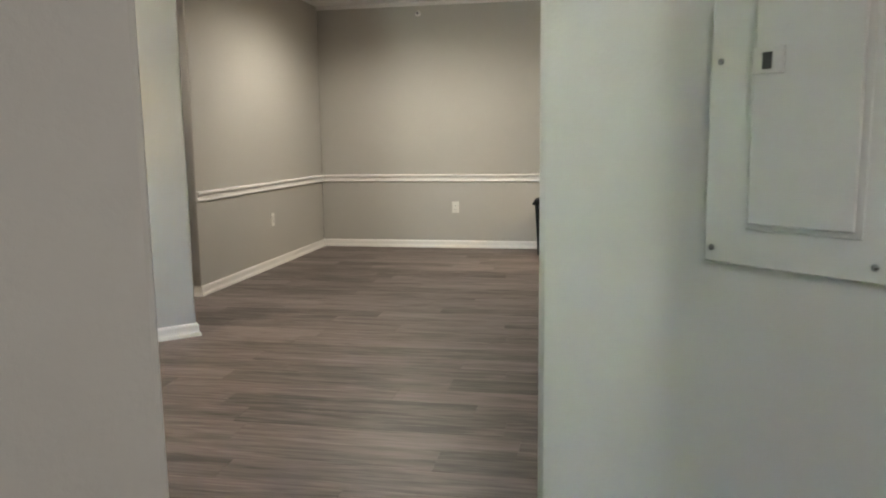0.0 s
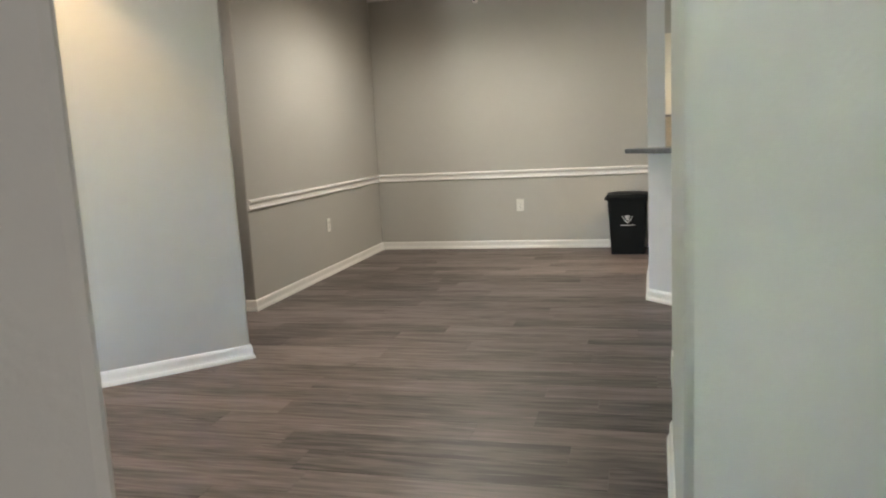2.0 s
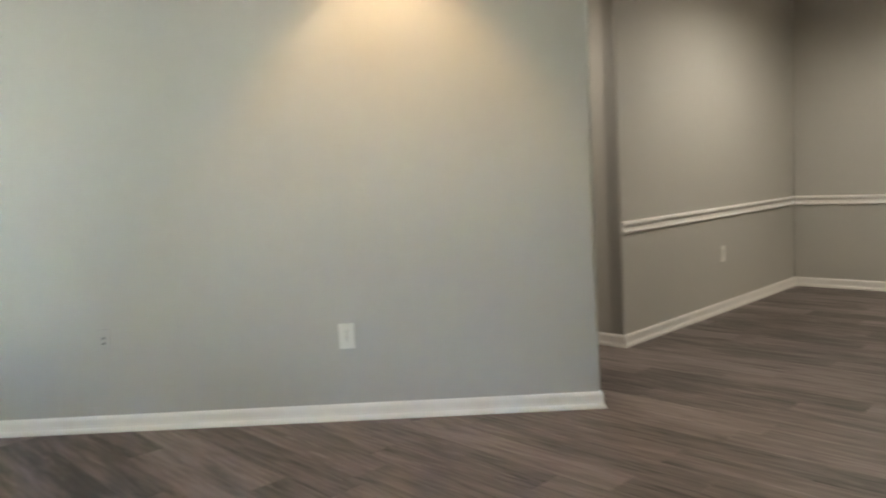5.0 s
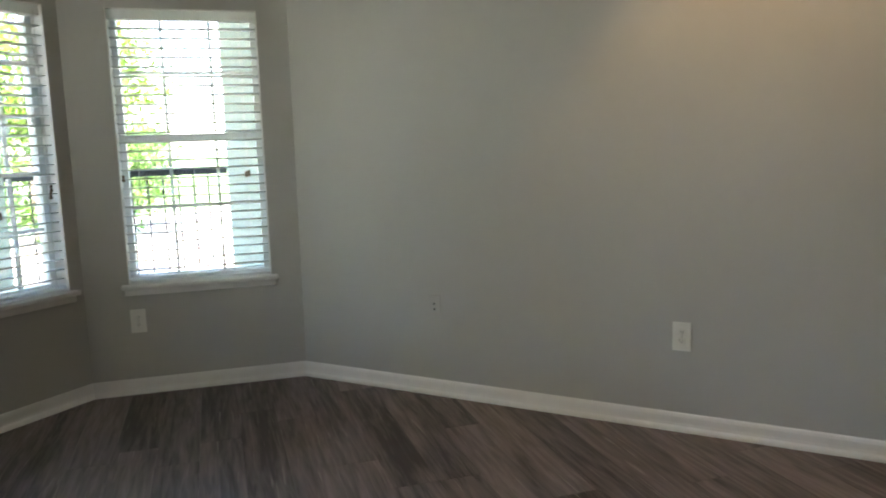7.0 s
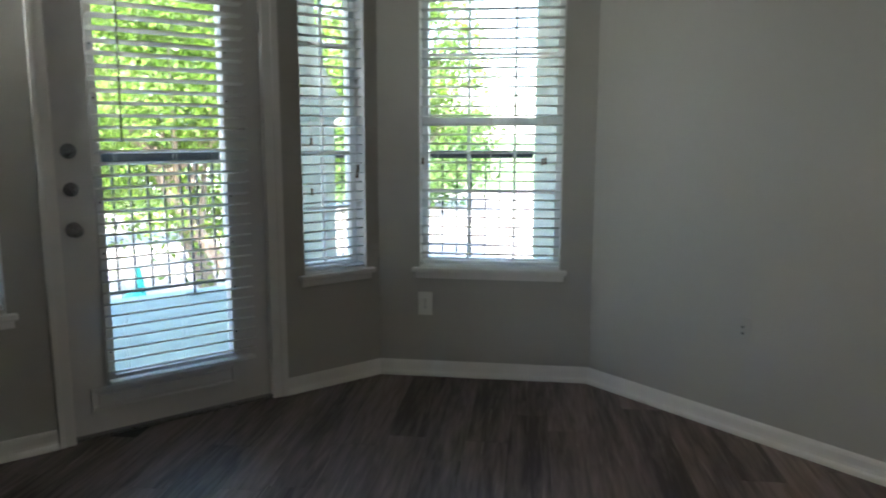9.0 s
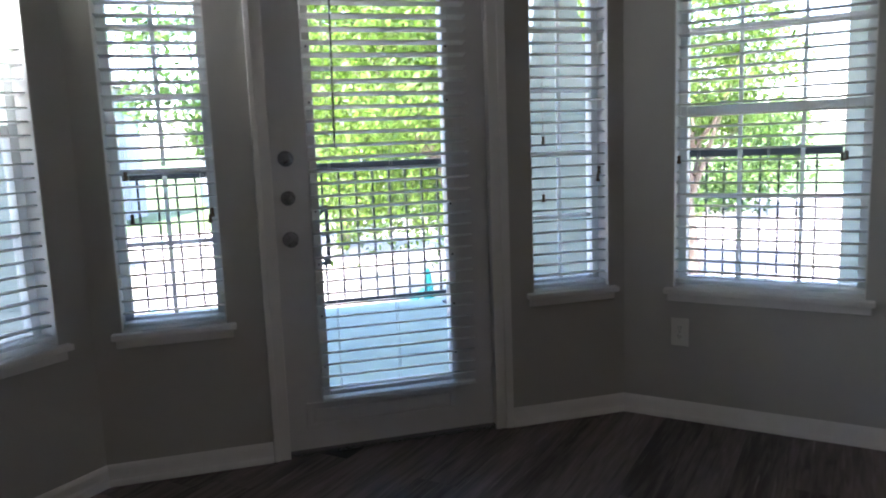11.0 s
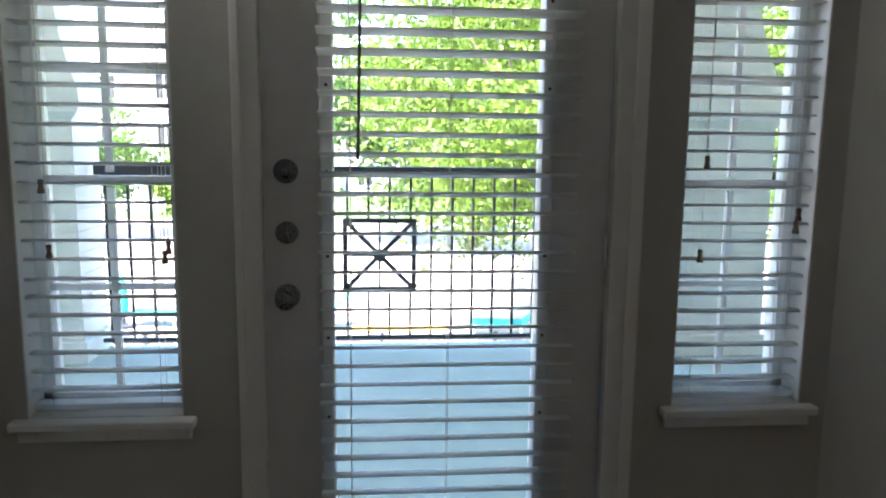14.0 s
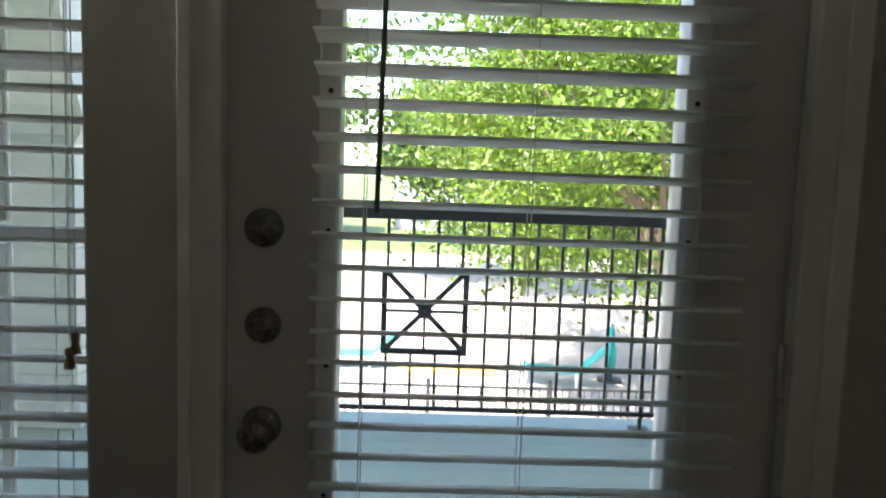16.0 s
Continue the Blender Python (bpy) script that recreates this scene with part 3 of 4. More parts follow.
# ---- plates, panel, fixtures ----
def outlet(m, label, mat, kind="duplex", scale=1.0):
    """On a wall: x across, y into the wall, z up, at the plate's middle."""
    ob = thing("wall_outlet", m, label, "outlet", "wall plates")
    bm = bmesh.new()
    box(bm, -0.036 * scale, 0.036 * scale, -0.007, 0.0, -0.059 * scale, 0.059 * scale, None, 0.003)
    part("cover_plate", bm, mat, ob)
    if kind == "duplex":
        for z in (-0.020, 0.020):
            bm = bmesh.new()
            box(bm, -0.016, 0.016, -0.0095, -0.005, z - 0.0145, z + 0.0145, None, 0.004)
            rec = part("receptacle", bm, mat, ob)
            bm = bmesh.new()
            for x in (-0.0065, 0.0065):
                box(bm, x - 0.0011, x + 0.0011, -0.0102, -0.0085, z - 0.001, z + 0.008)
            rod(bm, (0, -0.0102, z - 0.007), (0, -0.0085, z - 0.007), 0.0025, sides=8)
            part("slot", bm, M_DARK, rec)
        bm = bmesh.new()
        rod(bm, (0, -0.0085, 0), (0, -0.0065, 0), 0.003, sides=10)
        part("screw", bm, M_NICKEL, ob)
    elif kind == "jack":
        for z in (-0.014, 0.014):
            bm = bmesh.new()
            lathe(bm, [(0.0065, 0), (0.0065, 0.005), (0.004, 0.008)], 12, pose(0, -0.006, z, 90))
            part("jack", bm, M_NICKEL, ob)
    return ob


outlet(pose(-0.382, YN, 0.442), "white duplex outlet low on the long wall", M_PLATE, scale=1.12)
outlet(pose(-1.636, YN, 0.482), "wall-coloured cable plate low on the long wall", M_PAINTED, "jack")
outlet(mid(CA, CN, 0.258) @ Matrix.Translation((0, 0, 0.41)), "white duplex outlet under the angled window", M_PLATE, scale=1.1)
outlet(along(NIB, DC) @ Matrix.Translation((math.hypot(2.345 - NIB[0], 6.265 - NIB[1]), 0, 0.476)), "white outlet under the dining chair rail", M_PLATE, scale=1.08)
outlet(along(DC, FR) @ Matrix.Translation((math.hypot(4.549 - DC[0], 6.191 - DC[1]), 0, 0.474)), "white outlet under the dining back rail", M_PLATE, scale=1.12)
outlet(along(HB, HC) @ Matrix.Translation((0.30, 0, 0.40)), "white outlet on the hall wall", M_PLATE)

# electrical panel on the hall wall, x of the thing runs to the south
pan = thing("electrical_panel", along((PW, 0.146), (PW, -0.25)) @ Matrix.Translation((0, 0, 0.115)) @ Matrix.Diagonal((0.907, 1, 0.907, 1)), "painted steel breaker panel with closed door", "electrical panel")
bm = bmesh.new()
box(bm, 0.0, 0.40, -0.010, 0.006, 0.958, 1.74, None, 0.004)
part("cover", bm, M_PANEL, pan)
bm = bmesh.new()
box(bm, 0.104, 0.352, -0.0135, -0.0095, 1.040, 1.655, None, 0.002)
part("door_frame", bm, M_PANEL, pan)
bm = bmesh.new()
box(bm, 0.112, 0.338, -0.021, -0.0135, 1.052, 1.645, None, 0.004)
pdoor = part("panel_door", bm, M_PANEL, pan)
bm = bmesh.new()
box(bm, 0.110, 0.182, -0.0245, -0.0205, 1.364, 1.419, None, 0.003)
latch = part("latch_plate", bm, M_PANEL, pdoor)
bm = bmesh.new()
box(bm, 0.134, 0.156, -0.0262, -0.024, 1.374, 1.408, None, 0.001)
part("latch_slot", bm, M_DARK, pdoor)
for x, z in ((0.026, 1.40), (0.020, 0.991), (0.376, 1.40), (0.376, 0.991)):
    bm = bmesh.new()
    lathe(bm, [(0.0075, 0), (0.0075, 0.002), (0.005, 0.0045)], 16, pose(x, -0.010, z, 90))
    part("screw", bm, M_NICKEL, pan, smooth=True)

# sidewall sprinkler high on the dining back wall
spr = thing("fire_sprinkler", along(DC, FR) @ Matrix.Translation((1.203, 0, 2.665)), "small white sidewall sprinkler head", "sprinkler")
bm = bmesh.new()
lathe(bm, [(0.032, 0), (0.030, 0.006), (0.014, 0.010)], 20, pose(0, 0, 0, 90))
part("escutcheon", bm, M_TRIM, spr, smooth=True)
bm = bmesh.new()
lathe(bm, [(0.010, 0.008), (0.010, 0.03), (0.004, 0.045), (0.016, 0.047), (0.016, 0.049)], 12, pose(0, 0, 0, 90))
part("nozzle", bm, M_NICKEL, spr)

# recessed downlights, all unseen; the hall and passage ones are added as fill
for lx, ly, *_ in DOWNLIGHTS:
    dl = thing("ceiling_downlight", pose(lx, ly, CEIL), "round white recessed ceiling downlight, lit; unseen, some added as fill", "ceiling light", "downlights")
    bm = bmesh.new()
    n = 32
    ring = [[bm.verts.new((r * math.cos(2 * math.pi * i / n), r * math.sin(2 * math.pi * i / n), z)) for i in range(n)] for r, z in ((0.095, 0.0), (0.095, -0.005), (0.075, -0.008), (0.070, -0.002))]
    for p, q in zip(ring, ring[1:]):
        for i in range(n):
            bm.faces.new((p[i], p[(i + 1) % n], q[(i + 1) % n], q[i]))
    part("trim_ring", bm, M_TRIM, dl, smooth=True)
    bm = bmesh.new()
    lathe(bm, [(0.069, -0.004), (0.069, -0.002)], 24)
    part("lens", bm, M_LENS, dl)

# waste bin in the dining area
BC = Vector((5.0, 5.03))
bin_ob = thing("waste_bin", pose(BC.x + 0.17 * H, BC.y + 0.17 * H, 0, 0, 0, -45), "black plastic waste bin with lid and grey emblem", "bin")


def tapered(bm, w0, d0, w1, d1, z0, z1, r, seg=5):
    loops = []
    for w, d, z in ((w0, d0, z0), (w1, d1, z1)):
        loop = []
        for cx, cy, a0 in ((1, 1, 0), (-1, 1, 90), (-1, -1, 180), (1, -1, 270)):
            for k in range(seg + 1):
                a = radians(a0 + 90 * k / seg)
                loop.append(bm.verts.new((cx * (w / 2 - r) + r * math.cos(a), cy * (d / 2 - r) + r * math.sin(a), z)))
        loops.append(loop)
    n = len(loops[0])
    for i in range(n):
        bm.faces.new((loops[0][i], loops[0][(i + 1) % n], loops[1][(i + 1) % n], loops[1][i]))
    bm.faces.new(loops[0][::-1])
    bm.faces.new(loops[1])


bm = bmesh.new()
tapered(bm, 0.325, 0.30, 0.385, 0.345, 0.0, 0.555, 0.035)
part("bin_body", bm, M_BIN, bin_ob)
bm = bmesh.new()
tapered(bm, 0.405, 0.365, 0.415, 0.375, 0.545, 0.575, 0.04)
tapered(bm, 0.415, 0.375, 0.395, 0.345, 0.575, 0.600, 0.04)
tapered(bm, 0.375, 0.325, 0.26, 0.22, 0.600, 0.612, 0.04)
box(bm, -0.225, -0.195, -0.06, 0.06, 0.535, 0.565, None, 0.006)
part("bin_lid", bm, M_BIN, bin_ob)
bm = bmesh.new()
fm = pose(0, -0.1655, 0.39, -3.2) @ Matrix.Diagonal((1.25, 1, 1.25, 1))
pts = [(-0.045, 0.05), (-0.02, 0.058), (0, 0.05), (0.02, 0.058), (0.045, 0.05), (0.04, -0.01), (0.02, -0.045), (0, -0.06), (-0.02, -0.045), (-0.04, -0.01)]
for i in range(len(pts)):
    a, b = Vector(pts[i]), Vector(pts[(i + 1) % len(pts)])
    vs = [fm @ Vector((p.x, 0, p.y)) for p in (a, b, b * 0.84, a * 0.84)]
    bm.faces.new([bm.verts.new(v) for v in vs])
lathe(bm, [(0.020, 0), (0.018, 0.0015)], 14, fm @ pose(0, 0.001, -0.005, 90))
for a, b, c, d in ((-0.03, 0.03, 0.022, 0.036), (-0.055, 0.055, -0.078, -0.071), (-0.012, 0.012, -0.036, -0.026)):
    box(bm, a, b, -0.001, 0.0005, c, d, fm)
part("emblem", bm, M_LOGO, bin_ob, "grey printed shield emblem")

# breakfast bar top, kitchen cabinets
bm = bmesh.new()
box(bm, 3.57, 3.995, 1.55, 3.482, 1.072, 1.107, None, 0.006)
box(bm, 3.57, 3.703, 3.422, 3.582, 1.0725, 1.1065, None, 0.006)
solo("bar_top", bm, M_GRANITE, "grey speckled granite breakfast bar top", "countertop")
mk = along(DC, FR)
cab0 = 3.03
for k in range(3):
    cab = thing("wall_cabinet", mk @ Matrix.Translation((cab0 + 0.61 * k, -0.003, 0)), "cream painted kitchen wall cabinet with panel door", "cabinet", "kitchen wall cabinets")
    bm = bmesh.new()
    box(bm, 0.0, 0.607, -0.31, 0, 1.36, 2.13)
    part("cabinet_body", bm, M_CAB, cab)
    for x0 in (0.005, 0.306):
        bm = bmesh.new()
        box(bm, x0, x0 + 0.296, -0.330, -0.311, 1.365, 2.125, None, 0.003)
        box(bm, x0 + 0.05, x0 + 0.246, -0.336, -0.329, 1.42, 2.07, None, 0.005)
        cd = part("cabinet_door", bm, M_CAB, cab)
        bm = bmesh.new()
        lathe(bm, [(0.006, 0), (0.006, 0.015), (0.014, 0.02), (0.012, 0.028)], 12, pose(x0 + (0.27 if x0 < 0.1 else 0.026), -0.330, 1.40, 90))
        part("cabinet_knob", bm, M_NICKEL, cd, smooth=True)
bs = thing("backsplash", mk @ Matrix.Translation((cab0, 0, 0)), "tan ceramic tile backsplash under the cabinets", "backsplash", kind="structure")
bm = bmesh.new()
box(bm, 0, 1.83, -0.004, 0, 0.92, 1.36)
part("grout", bm, M_CONC, bs)
bm = bmesh.new()
box(bm, 0.0015, 0.1005, -0.010, -0.003, 0.0015, 0.1005)
tile_me = mesh_of("tile", bm, M_SPLASH)
for i in range(18):
    for j in range(4):
        tl = new("tile", tile_me)
        tl.parent = bs
        tl.matrix_basis = Matrix.Translation((i * 0.1015, 0, 0.935 + j * 0.1015))
base = thing("base_cabinet", mk @ Matrix.Translation((cab0, -0.003, 0)), "cream kitchen base cabinet with granite worktop", "cabinet")
bm = bmesh.new()
box(bm, 0, 1.83, -0.58, 0, 0.0, 0.88)
part("cabinet_body", bm, M_CAB, base)
bm = bmesh.new()
box(bm, -0.01, 1.84, -0.62, 0, 0.885, 0.918, None, 0.004)
part("worktop", bm, M_GRANITE, base, "grey granite worktop")

# ---- balcony ----
DECK_Z = -0.02
RX = -6.10
deck_pts = [(-3.495, 0.75), (-3.495, 3.33), (-2.55, 4.22), (-2.3, 7.2), (-4.2, 7.2), (-6.3, 4.75), (-6.3, -0.6), (-4.2, -3.0), (-2.95, -3.0), (-2.95, 0.15)]
bm = bmesh.new()
lo = [bm.verts.new((x, y, DECK_Z - 0.22)) for x, y in deck_pts]
hi = [bm.verts.new((x, y, DECK_Z)) for x, y in deck_pts]
bm.faces.new(lo)
bm.faces.new(hi)
for i in range(len(deck_pts)):
    j = (i + 1) % len(deck_pts)
    bm.faces.new((lo[i], lo[j], hi[j], hi[i]))
solo("balcony_floor", bm, M_DECK, "pale grey concrete balcony floor", "balcony", kind="structure")
bm = bmesh.new()
lo = [bm.verts.new((x, y, 2.62)) for x, y in deck_pts]
hi = [bm.verts.new((x, y, 3.0)) for x, y in deck_pts]
bm.faces.new(lo)
bm.faces.new(hi)
for i in range(len(deck_pts)):
    j = (i + 1) % len(deck_pts)
    bm.faces.new((lo[i], lo[j], hi[j], hi[i]))
solo("balcony_soffit", bm, M_SIDING, "pale soffit over the balcony", "balcony", kind="structure")

# unseen slab added over everything so no sun slips through the roof gaps
bm = bmesh.new()
box(bm, -6.4, 8.3, -3.7, 9.6, 3.06, 3.30)
solo("sun_block_slab", bm, M_SIDING, "unseen slab added above the building to block the sun", "building", kind="structure")


def pillar(x, y, rz, w=0.64, d=0.40, flared=True):
    ob = thing("balcony_pillar", pose(x, y, DECK_Z, 0, 0, rz), "pale siding-clad square balcony pillar" + (" with flared cap" if flared else ", straight to the soffit"), "pillar", "balcony pillars")
    courses = 11 if flared else 20
    bm = bmesh.new()
    for i in range(courses):
        z = 0.02 + i * 0.131
        box(bm, -d / 2, d / 2, -w / 2, w / 2, z, z + 0.125)
        box(bm, -d / 2 + 0.008, d / 2 - 0.008, -w / 2 + 0.008, w / 2 - 0.008, z + 0.125, z + 0.131)
    part("siding", bm, M_SIDING, ob)
    if flared:
        bm = bmesh.new()
        rings = []
        for grow, z in ((0.0, 1.455), (0.05, 1.50), (0.07, 1.56), (0.06, 1.64), (0.0, 1.76), (-0.06, 1.94), (-0.10, 2.16), (-0.11, 2.30)):
            rings.append([bm.verts.new((sx * (d / 2 + grow * 0.8), sy * (w / 2 + grow), z)) for sx, sy in ((-1, -1), (1, -1), (1, 1), (-1, 1))])
        for p, q in zip(rings, rings[1:]):
            for i in range(4):
                bm.faces.new((p[i], p[(i + 1) % 4], q[(i + 1) % 4], q[i]))
        bm.faces.new(rings[0])
        bm.faces.new(rings[-1])
        part("flared_cap", bm, M_SIDING, ob)
        bm = bmesh.new()
        box(bm, -d / 2 + 0.095, d / 2 - 0.095, -w / 2 + 0.12, w / 2 - 0.12, 2.29, 2.645, None, 0.01)
        part("upper_shaft", bm, M_SIDING, ob)
    bm = bmesh.new()
    box(bm, -d / 2 - 0.02, d / 2 + 0.02, -w / 2 - 0.02, w / 2 + 0.02, 0.0, 0.14, None, 0.008)
    part("plinth", bm, M_SIDING, ob)
    return ob


pillar(RX, 4.085, 0, 0.63)
pillar(RX, -0.16, 0)
pillar(-4.65, 6.19, -45, 0.70, flared=False)
pillar(-4.55, -2.1, 45, flared=False)


def railing(p, q, label, panel=None, posts=()):
    length = math.hypot(q[0] - p[0], q[1] - p[1])
    ob = thing("balcony_railing", along(p, q) @ Matrix.Translation((0, 0, DECK_Z)), label, "railing", "balcony railings")
    bm = bmesh.new()
    box(bm, 0, length, -0.03, 0.03, 1.125, 1.195, None, 0.006)
    part("top_rail", bm, M_IRON, ob)
    bm = bmesh.new()
    box(bm, 0, length, -0.014, 0.014, 0.080, 0.106, None, 0.004)
    part("bottom_rail", bm, M_IRON, ob)
    n = int(length / 0.1335)
    me = None
    for i in range(n):
        x = (i + 0.42) * 0.1335
        hide = panel and panel[0] < x < panel[1]
        bm = bmesh.new()
        if hide:
            box(bm, x - 0.008, x + 0.008, -0.008, 0.008, 0.11, 0.40)
            box(bm, x - 0.008, x + 0.008, -0.008, 0.008, 0.86, 1.13)
            part("picket", bm, M_IRON, ob)
            continue
        if me is None:
            box(bm, -0.008, 0.008, -0.008, 0.008, 0.11, 1.13)
            me = mesh_of("picket", bm, M_IRON)
        else:
            bm.free()
        pk = new("picket", me)
        pk.parent = ob
        pk.matrix_basis = Matrix.Translation((x, 0, 0))
    for x in posts:
        bm = bmesh.new()
        box(bm, x - 0.010, x + 0.010, -0.010, 0.010, 0.0, 1.13, None, 0.002)
        box(bm, x - 0.05, x + 0.05, -0.05, 0.05, 0.0, 0.012)
        part("post", bm, M_IRON, ob)
    if panel:
        a, b = panel
        c, z0, z1 = (a + b) / 2, 0.395, 0.868
        bm = bmesh.new()
        for u0, u1, v0, v1 in ((a, b, z1 - 0.03, z1), (a, b, z0, z0 + 0.03), (a, a + 0.03, z0 + 0.03, z1 - 0.03), (b - 0.03, b, z0 + 0.03, z1 - 0.03)):
            box(bm, u0, u1, -0.015, 0.015, v0, v1)
        zc = (z0 + z1) / 2
        for (u0, v0), (u1, v1), th in (((a, z0), (b, z1), 0.013), ((a, z1), (b, z0), 0.013), ((c, z0), (c, z1), 0.007), ((a, zc), (b, zc), 0.007)):
            v = Vector((u1 - u0, 0, v1 - v0))
            m = Matrix.Translation((c, 0, zc)) @ pose(0, 0, 0, 0, -math.degrees(math.atan2(v.z, v.x)), 0)
            box(bm, -v.length / 2 + 0.02, v.length / 2 - 0.02, -0.011, 0.011, -th, th, m)
        rod(bm, (c, -0.02, zc), (c, 0.02, zc), 0.042, sides=8)
        part("ornament_panel", bm, M_IRON, ob, "square iron panel with crossed bars")
    return ob


XP = 1.695 - 0.20
railing((RX, 0.20), (RX, 3.76), "dark iron balcony railing with crossed ornament panel", (XP, XP + 0.468), (2.93,))
railing((RX + 0.12, 4.45), (-4.90, 5.93), "dark iron balcony railing on the angled side")
railing((-4.78, -1.87), (RX + 0.12, -0.52), "dark iron balcony railing on the angled side")

# ---- outdoors ----
GZ = -3.3
bm = bmesh.new()
box(bm, -700, 500, -600, 600, GZ - 0.5, GZ)
solo("ground", bm, M_GRASS, "green lawn reaching to the horizon", "ground", kind="structure")
bm = bmesh.new()
box(bm, -44, -7.5, -60, 60, GZ + 0.001, GZ + 0.06, None, 0.02)
solo("pavement", bm, M_CONC, "sunlit pale concrete pool terrace", "pavement", kind="structure")
bm = bmesh.new()
box(bm, -19.3, -18.75, 1.3, 3.6, GZ + 0.058, GZ + 0.12, None, 0.02)
solo("kerb", bm, M_YELLOW, "yellow painted kerb on the terrace", "kerb", kind="structure")

FX = -14.0
fence = thing("pool_fence", pose(FX, -6, GZ + 0.06, 0, 0, 90), "black metal pool fence", "fence")
for z in (0.12, 0.95, 1.12):
    bm = bmesh.new()
    box(bm, 0, 16, -0.02, 0.02, z - 0.018, z + 0.018)
    part("rail", bm, M_IRON, fence)
bm = bmesh.new()
box(bm, -0.009, 0.009, -0.009, 0.009, 0.10, 1.14)
me = mesh_of("picket", bm, M_IRON)
for i in range(130):
    pk = new("picket", me)
    pk.parent = fence
    pk.matrix_basis = Matrix.Translation((i * 0.123, 0, 0))
bm = bmesh.new()
box(bm, -0.035, 0.035, -0.035, 0.035, 0, 1.25, None, 0.006)
me = mesh_of("post", bm, M_IRON)
for i in range(9):
    pk = new("post", me)
    pk.parent = fence
    pk.matrix_basis = Matrix.Translation((i * 2.0, 0, 0))


# stands for an unidentified small teal upright, given a closed umbrella's shape
def umbrella(x, y):
    ob = thing("teal_pool_upright", pose(x, y, GZ + 0.06), "unidentified slim teal upright by the pool, shaped like a closed umbrella", "umbrella", "pool umbrellas")
    bm = bmesh.new()
    rod(bm, (0, 0, 0), (0, 0, 1.32), 0.02)
    part("pole", bm, M_NICKEL, ob)
    bm = bmesh.new()
    lathe(bm, [(0.07, 0.30), (0.11, 0.42), (0.12, 0.62), (0.09, 0.92), (0.05, 1.22), (0.015, 1.33)], 12)
    for v in bm.verts:
        a = math.atan2(v.co.y, v.co.x)
        f = 1 + 0.2 * math.cos(6 * a)
        v.co.x, v.co.y = v.co.x * f, v.co.y * f
    part("canopy", bm, M_TEAL, ob, smooth=True)
    bm = bmesh.new()
    lathe(bm, [(0.28, 0.0), (0.28, 0.06), (0.06, 0.10), (0.05, 0.3)], 20)
    part("base_weight", bm, M_IRON, ob)
    return ob


umbrella(-18.6, 6.15)
umbrella(-19.5, -4.2)


def lounger(x, y, rz):
    ob = thing("pool_lounger", pose(x, y, GZ + 0.06, 0, 0, rz), "teal sling pool lounger with white frame", "lounger", "pool loungers")
    bm = bmesh.new()
    box(bm, -0.9, 0.35, -0.30, 0.30, 0.33, 0.36, None, 0.01)
    part("seat", bm, M_TEAL, ob)
    bm = bmesh.new()
    box(bm, 0, 0.75, -0.30, 0.30, 0, 0.03, Matrix.Translation((0.35, 0, 0.34)) @ pose(0, 0, 0, 0, -42, 0))
    part("backrest", bm, M_TEAL, ob)
    for lx in (-0.8, 0.3):
        for ly in (-0.28, 0.28):
            bm = bmesh.new()
            rod(bm, (lx, ly, 0), (lx, ly, 0.34), 0.02)
            part("leg", bm, M_TRIM, ob)
    return ob


for lx, ly, rz in ((-19.2, 0.35, 90), (-18.2, 5.0, 80), (-18.9, -1.4, 95), (-19.6, -3.2, 80), (-18.4, -5.0, 90)):
    lounger(lx, ly, rz)


